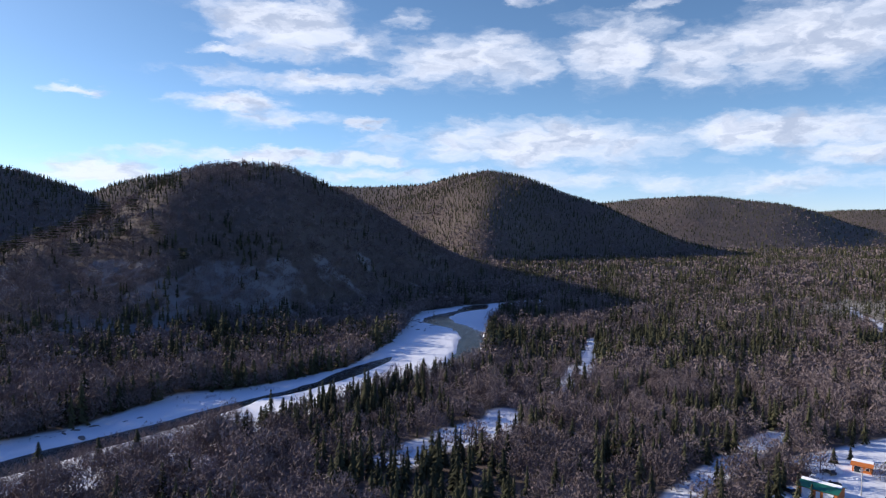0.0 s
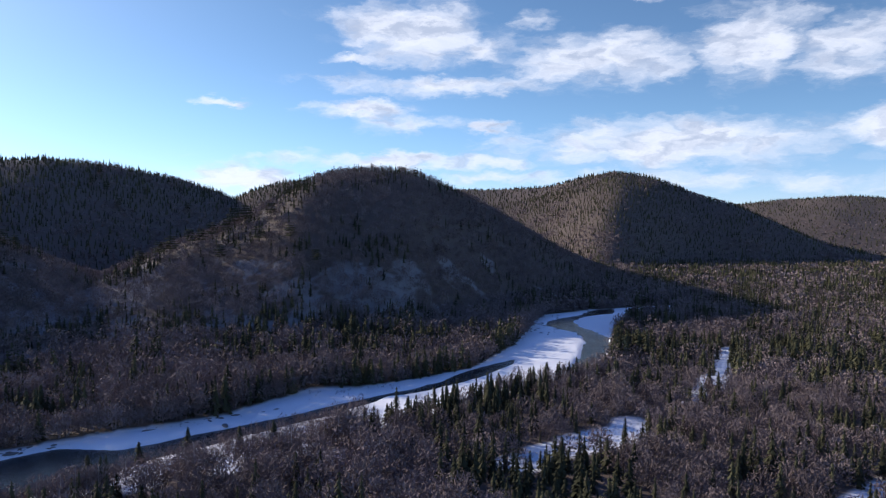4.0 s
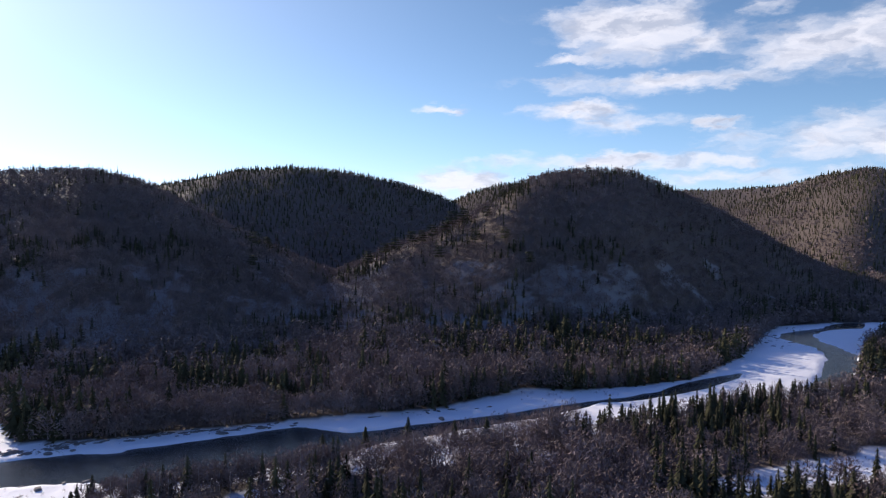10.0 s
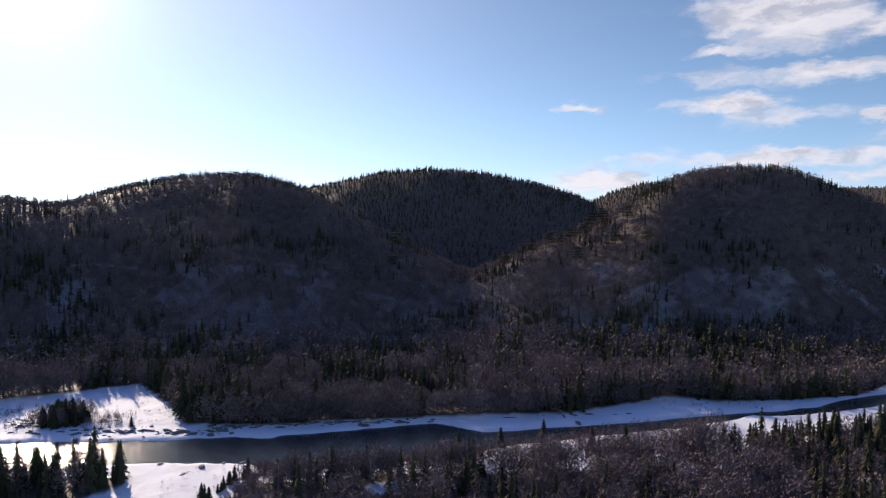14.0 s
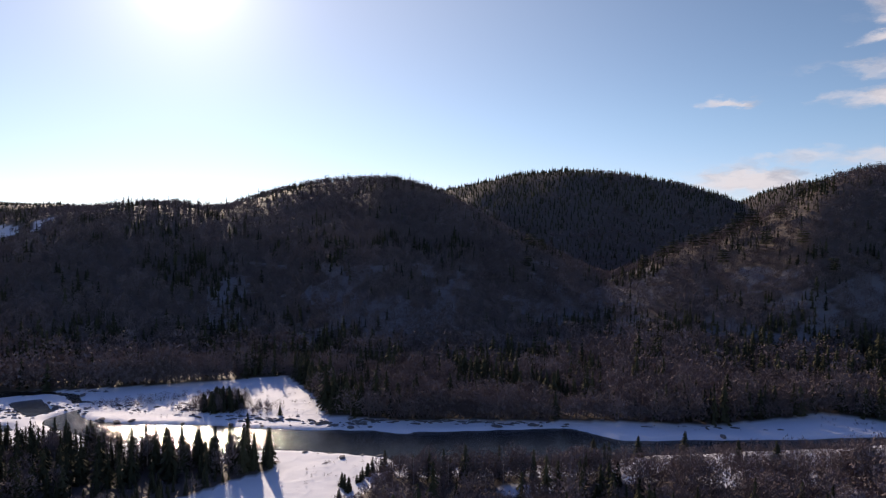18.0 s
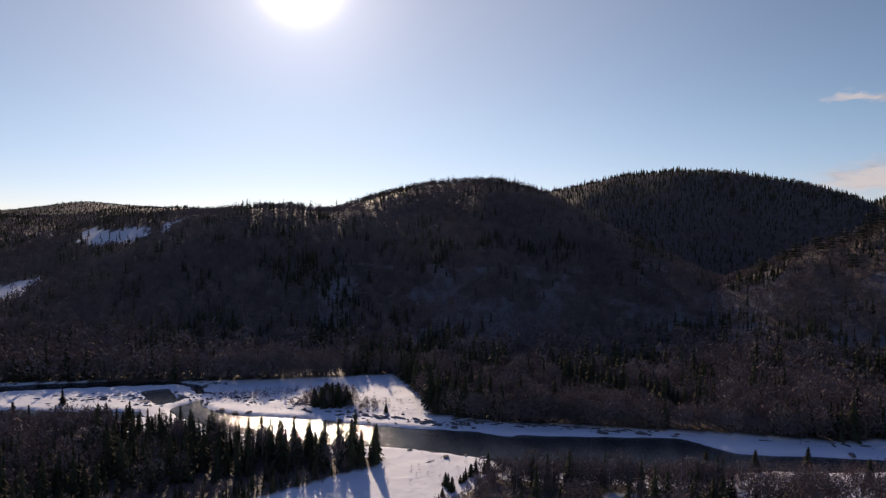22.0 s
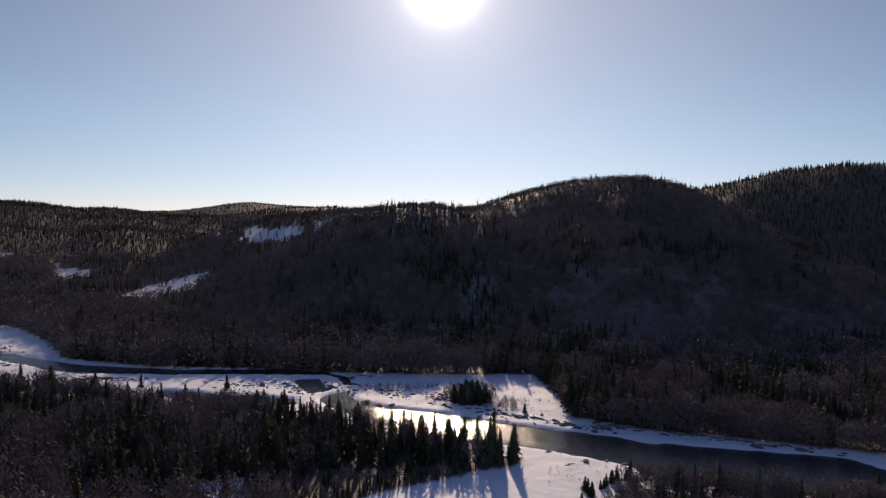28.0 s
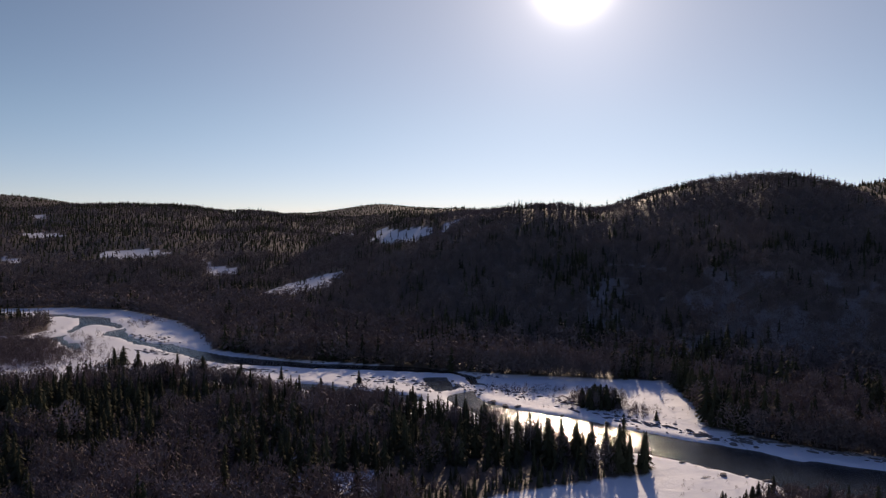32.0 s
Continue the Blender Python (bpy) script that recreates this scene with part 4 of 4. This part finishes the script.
# spruces that stand alone: in the yard, the clump on the river bar, and along the snowy shore
rnd = random.Random(5)
LONE = [(124.2, 231.7, 5.5), (131.8, 235.5, 4.8), (128, 202, 8.5), (132, 206, 9.0), (137, 211, 8.0)]
for i in range(26):
    d, a = 8.6 * math.sqrt((i + 0.5) / 26), 2.4 * i
    LONE.append((-285 + d * math.cos(a), 109.5 + d * math.sin(a), (10.5 - 0.05 * d * d) * rnd.uniform(0.55, 1.08)))
LONE += [(-262, 125, 4.5), (-330, -10, 8), (-340, 8, 7), (-352, -30, 7.5), (-398, -118, 11), (-402, -124, 9), (-389, -108, 10), (-372, -84, 11), (-368, -70, 9), (-356, -50, 8), (-296, 30, 9),
         (-62, 285, 10), (-70, 272, 9), (-55, 292, 11), (-76, 262, 8), (-90, 248, 9), (-48, 300, 9), (-84, 258, 7), (-133, 214, 9), (-118, 222, 8), (-150, 186, 9), (-142, 200, 8), (-108, 228, 9), (-24, 334, 11), (-18, 340, 12), (-10, 346, 10), (-38, 312, 11), (-33, 318, 10)]
for i in range(16):
    LONE.append((-174 - 0.95 * i + rnd.gauss(0, 1.2), 100 + 1.95 * i + rnd.gauss(0, 1), rnd.uniform(2.5, 5.0)))
px, py, ph = (np.array(c) for c in zip(*LONE))
LONE_SPRUCES = tree_kinds([spruce_shape(240 + s, 18, 9, 5, True, 0.34) for s in range(4)], "lone_spruce", "single dark green spruce standing in open snow", NEEDLES, BARK, 0.012)
for ob in LONE_SPRUCES:
    ob["group"] = "lone spruces in the open snow"
stand(LONE_SPRUCES, px, py, ground_height(px, py) - 0.1, ph, np.full(len(px), 1.25))


def pine_shape(seed):
    """An old white pine of height 1: flat plates of foliage with gaps, wider at the middle."""
    r = random.Random(seed)
    v, f = [], []
    for t in range(9):
        z = 0.38 + 0.6 * t / 9 + r.uniform(-0.02, 0.02)
        reach = 0.24 * (1 - abs(z - 0.6) * 1.4) + 0.03
        for k in range(5):
            a = r.uniform(0, 6.28)
            q = reach * r.uniform(0.6, 1.25)
            c, s = math.cos(a), math.sin(a)
            for j in range(3):
                g, h = q * (0.35 + 0.3 * j), 0.09 * r.uniform(0.7, 1.2)
                n = len(v)
                v += [(g * c - h * s, g * s + h * c, z + r.uniform(-0.01, 0.01)), ((g + h) * c, (g + h) * s, z + 0.02 + r.uniform(-0.015, 0.015)), (g * c + h * s, g * s - h * c, z), (g * c, g * s, z + 0.045)]
                f += [(n, n + 1, n + 3), (n + 1, n + 2, n + 3), (n + 2, n, n + 3)]
    return faced(v, f, [(x, y, 0.12) for x, y, z in v])


PINES = tree_kinds([pine_shape(260 + s) for s in range(4)], "white_pine", "tall old white pine rising over the hillside forest", NEEDLES, BARK, 0.014)
for ob in PINES:
    ob["group"] = "tall pines on the hillsides"
spots = [(27.4, 0.96, 19), (28.3, 0.97, 21), (28.9, 0.95, 18), (30.0, 0.97, 18), (30.8, 0.96, 16), (31.6, 0.97, 17), (33.0, 0.96, 18), (33.8, 0.97, 15), (35.2, 0.96, 16), (25.5, 0.9, 16), (26.5, 0.85, 17), (24.0, 0.8, 15), (29.4, 0.86, 16), (22.0, 0.75, 14)]
rows = np.array(sorted(RIDGES[0]), float)
pine = [(-math.sin(radians(b)) * d, math.cos(radians(b)) * d, h) for b, k, h in spots for d in [k * float(np.interp(b, rows[:, 0], rows[:, 2]))]]
pine += [(-459, 474, 19), (-407, 416, 14), (-729, 954, 20), (-778, 1001, 20), (-760, 960, 18), (-700, 1010, 19), (-650, 1050, 18), (-690, 930, 17), (-560, 520, 14), (-470, 500, 13)]
px, py, ph = (np.array(c) for c in zip(*pine))
stand(PINES, px, py, ground_height(px, py) - 0.2, ph, np.full(len(px), 1.1))

# low leafless brush on the open snow
rows = []
for cx, cy, sx, sy, n in ((-272, 128, 14, 9, 70), (-300, 112, 10, 10, 30), (-190, 112, 9, 8, 28), (-208, 70, 6, 14, 30), (-310, 90, 16, 10, 24), (-380, -100, 20, 14, 40), (-556, -150, 16, 8, 50), (-10, 250, 12, 12, 60),
                         (10, 268, 8, 10, 40), (-120, 300, 12, 6, 40), (-100, 318, 14, 5, 40), (80, 420, 6, 26, 40), (74, 216, 10, 14, 40), (96, 240, 10, 10, 30), (130, 240, 14, 8, 14), (335, 590, 10, 40, 60), (-440, -190, 26, 22, 500), (-470, -215, 20, 16, 300), (-287, 118, 8, 4, 40)):
    for _ in range(n):
        rows.append((rnd.gauss(cx, sx), rnd.gauss(cy, sy)))
px, py = np.array(rows).T
dry = water_gap(px, py) > 1.5
px, py = px[dry], py[dry]
spray(ALDER, "shore_brush", "leafless brown brush poking through the snow", "brush", TWIGS, px, py, np.where(px < -400, 3.2, 1.0) * rng.uniform(0.7, 1.3, len(px)) + 0.4, rng.uniform(0.8, 1.4, len(px)))

# stones and ice-bound driftwood along the water
for i in range(90):
    ring = WATERS[rnd.choice((1, 2, 2, 3))]
    k, u = rnd.randrange(len(ring) - 1), rnd.random()
    ax, ay = (ring[k][n] + u * (ring[k + 1][n] - ring[k][n]) + rnd.gauss(0, 2.0) for n in range(2))
    if water_gap(np.array([ax]), np.array([ay]))[0] < 0.4:
        continue
    s = rnd.uniform(0.5, 1.3)
    lump("boulder", "dark river boulder half buried in snow", "rock", ax, ay, s * rnd.uniform(1, 2), s, s * 0.5, STONE, i + 20, "boulders along the river")


def stone_shape(seed):
    bm = bmesh.new()
    bmesh.ops.create_icosphere(bm, subdivisions=1, radius=1.0)
    for v in bm.verts:
        v.co *= 1 + 0.45 * noise.noise(v.co * 1.7 + Vector((seed * 5.3, 0, 0)))
    bm.verts.index_update()
    shape = np.array([v.co[:] for v in bm.verts]), np.array([[v.index for v in f.verts] for f in bm.faces])
    bm.free()
    return shape


def rubble(name, label, places, size):
    """Broken stones and ice-bound wood scattered over the snow, joined."""
    x, y, turn = [], [], []
    for cx, cy, a, b, t, n in places:
        for _ in range(n):
            u, v = rnd.gauss(0, a), rnd.gauss(0, b)
            x.append(cx + u * math.cos(t) - v * math.sin(t))
            y.append(cy + u * math.sin(t) + v * math.cos(t))
            turn.append(t + rnd.gauss(0, 0.4))
    x, y, turn = np.array(x), np.array(y), np.array(turn)
    dry = water_gap(x, y) > 0.6
    x, y, turn = x[dry], y[dry], turn[dry]
    z = ground_height(x, y)
    V, F, base = [], [], 0
    for i in range(len(x)):
        v, f = STONES[i % len(STONES)]
        k = size * rnd.uniform(0.25, 1.0) ** 2
        v = v * (k * rnd.uniform(1.0, 3.2), k * rnd.uniform(0.4, 0.8), k * 0.7)
        c, s = math.cos(turn[i]), math.sin(turn[i])
        V.append(np.stack([x[i] + c * v[:, 0] - s * v[:, 1], y[i] + s * v[:, 0] + c * v[:, 1], z[i] + v[:, 2]], -1))
        F.append(f + base)
        base += len(v)
    return tagged(new(name, mesh_of(name, np.concatenate(V), np.concatenate(F), STONE)), label, "rubble", kind="stuff")


STONES = [stone_shape(k) for k in range(5)]
rubble("gravel_bar", "dark stones and driftwood showing through the snow of the river bars", [(-488, -128, 12, 5, 0.7, 120), (-436, -112, 12, 3, 1.0, 60), (-378, -52, 14, 3, 1.2, 80), (-338, 31, 14, 4, 1.1, 120), (-326, 50, 8, 5, 1.0, 100),
        (-262, 116, 16, 2.5, 0.75, 100), (-290, 100, 12, 2, 0.7, 60), (-240, 134, 6, 2, 0.8, 48), (-310, 78, 12, 2, 0.4, 48), (-20, 590, 10, 5, 1.2, 28), (-30, 520, 6, 18, 0, 32), (-232, 146, 3, 2, 0.9, 32)], 1.0)
rubble("bank_ledge", "dark undercut earth along the far river bank", [(-216, 170, 10, 1.6, 0.85, 52), (-198, 190, 12, 1.6, 0.85, 52), (-232, 150, 5, 1.4, 0.85, 28), (-150, 246, 10, 1.6, 0.8, 28), (-375, 20, 20, 1.6, 1.15, 52), (-398, -30, 16, 1.6, 1.2, 40), (-350, 72, 8, 1.6, 1.0, 28)], 1.0)


# young alders on the flat by the upper bend
rows = [(rnd.gauss(-448, 22), rnd.gauss(-196, 18)) for _ in range(520)] + [(rnd.gauss(-410, 14), rnd.gauss(-172, 16)) for _ in range(240)]
px, py = np.array(rows).T
dry = (water_gap(px, py) > 4) & (px < -372)
px, py = px[dry], py[dry]
spray(BARE_MID, "alder_thicket", "thicket of leafless young alders on the river flat", "brush", TWIGS, px, py, rng.uniform(3.5, 6.5, len(px)), rng.uniform(0.7, 1.1, len(px)))

# young growth beside the road up the valley, sunlight put into its pale colour
rows = [(rnd.gauss(372, 26), rnd.gauss(620, 36)) for _ in range(420)] + [(rnd.gauss(340, 10), rnd.gauss(545, 26)) for _ in range(120)]
px, py = np.array(rows).T
dry = ~keep_out(px, py)
px, py = px[dry], py[dry]
spray(BARE_MID, "roadside_thicket", "thicket of leafless saplings beside the valley road, coloured pale as sunlit", "brush", PALE_BARK, px, py, rng.uniform(4.0, 8.0, len(px)), rng.uniform(0.8, 1.2, len(px)))

# thin bushes round the clump on the bar
rows = [(rnd.gauss(-274, 5), rnd.gauss(123, 6)) for _ in range(46)] + [(rnd.gauss(-293, 4), rnd.gauss(99, 4)) for _ in range(14)] + [(rnd.gauss(-302, 10), rnd.gauss(108, 8)) for _ in range(16)]
px, py = np.array(rows).T
dry = water_gap(px, py) > 2
px, py = px[dry], py[dry]
spray(BARE_MID, "bar_bushes", "thin leafless bushes on the snowy river bar", "brush", TWIGS, px, py, rng.uniform(1.8, 4.2, len(px)), rng.uniform(0.7, 1.0, len(px)))

rows = [(-285 + rnd.gauss(0, 4.6), 109.5 + rnd.gauss(0, 4.6)) for _ in range(34)]
px, py = np.array(rows).T
spray(BARE_NEAR, "alder_clump", "dense clump of leafless alders on the snowy river bar", "brush", TWIGS, px, py, rng.uniform(5.0, 9.0, len(px)), rng.uniform(0.7, 1.0, len(px)))


def fallen_log(x, y, long, turn, tilt, thick, mat, label):
    """A stripped trunk with broken branch stubs, lying on the bank."""
    root = new("fallen_log")
    root.matrix_basis = pose(x, y, height_at(x, y) + thick * 0.8, 0, tilt, turn)

    def trunk(bm):
        made = bmesh.ops.create_cone(bm, cap_ends=True, segments=9, radius1=thick, radius2=thick * 0.45, depth=long, matrix=Matrix.Rotation(math.pi / 2, 4, "Y"))
        for v in made["verts"]:
            v.co += Vector((0, 0.15 * math.sin(v.co.x * 0.9), 0.1 * math.sin(v.co.x * 1.3)))

    piece("trunk", trunk, mat, root)
    for k in range(5):
        u, a = rnd.uniform(-0.35, 0.45) * long, rnd.uniform(-1.2, 1.2)
        piece("stub", lambda bm: bmesh.ops.create_cone(bm, cap_ends=True, segments=5, radius1=thick * 0.3, radius2=thick * 0.1, depth=1.0, matrix=Matrix.Translation((u, 0.4 * math.sin(a), 0.4 * math.cos(a))) @ Matrix.Rotation(-a, 4, "X")), mat, root)
    return tagged(root, label, "log", group="fallen logs on the river bank")


PALE_WOOD = plain("bleached_wood", (0.42, 0.40, 0.38), (0.6, 0.58, 0.55), 2.0, 0.8)
for x, y, long, turn, tilt, thick, mat, label in ((-229, 142, 7.0, 0, 10, 0.24, PALE_WOOD, "bleached fallen trunk sloping down the snowy bank"), (-226, 139, 3.5, 130, -4, 0.16, PALE_WOOD, "short bleached branch lying on the bank"),
                                                 (-196, 190, 7.0, 40, 2, 0.2, DRIFTWOOD, "dark fallen trunk along the river edge"), (-160, 232, 6.0, 55, 3, 0.2, DRIFTWOOD, "dark fallen trunk below the forest edge"),
                                                 (-232, 150, 5.5, 30, 3, 0.2, DRIFTWOOD, "dark driftwood trunk on the snowy bank"), (-300, 100, 6.0, 25, 1, 0.22, DRIFTWOOD, "dark driftwood trunk stranded on the bar"),
                                                 (-330, 40, 7.0, 70, 1, 0.25, DRIFTWOOD, "long driftwood trunk frozen into the bar"), (-200, 112, 4.0, 100, 1, 0.18, DRIFTWOOD, "driftwood lying on the near snow flat")):
    fallen_log(x, y, long, turn, tilt, thick, mat, label)
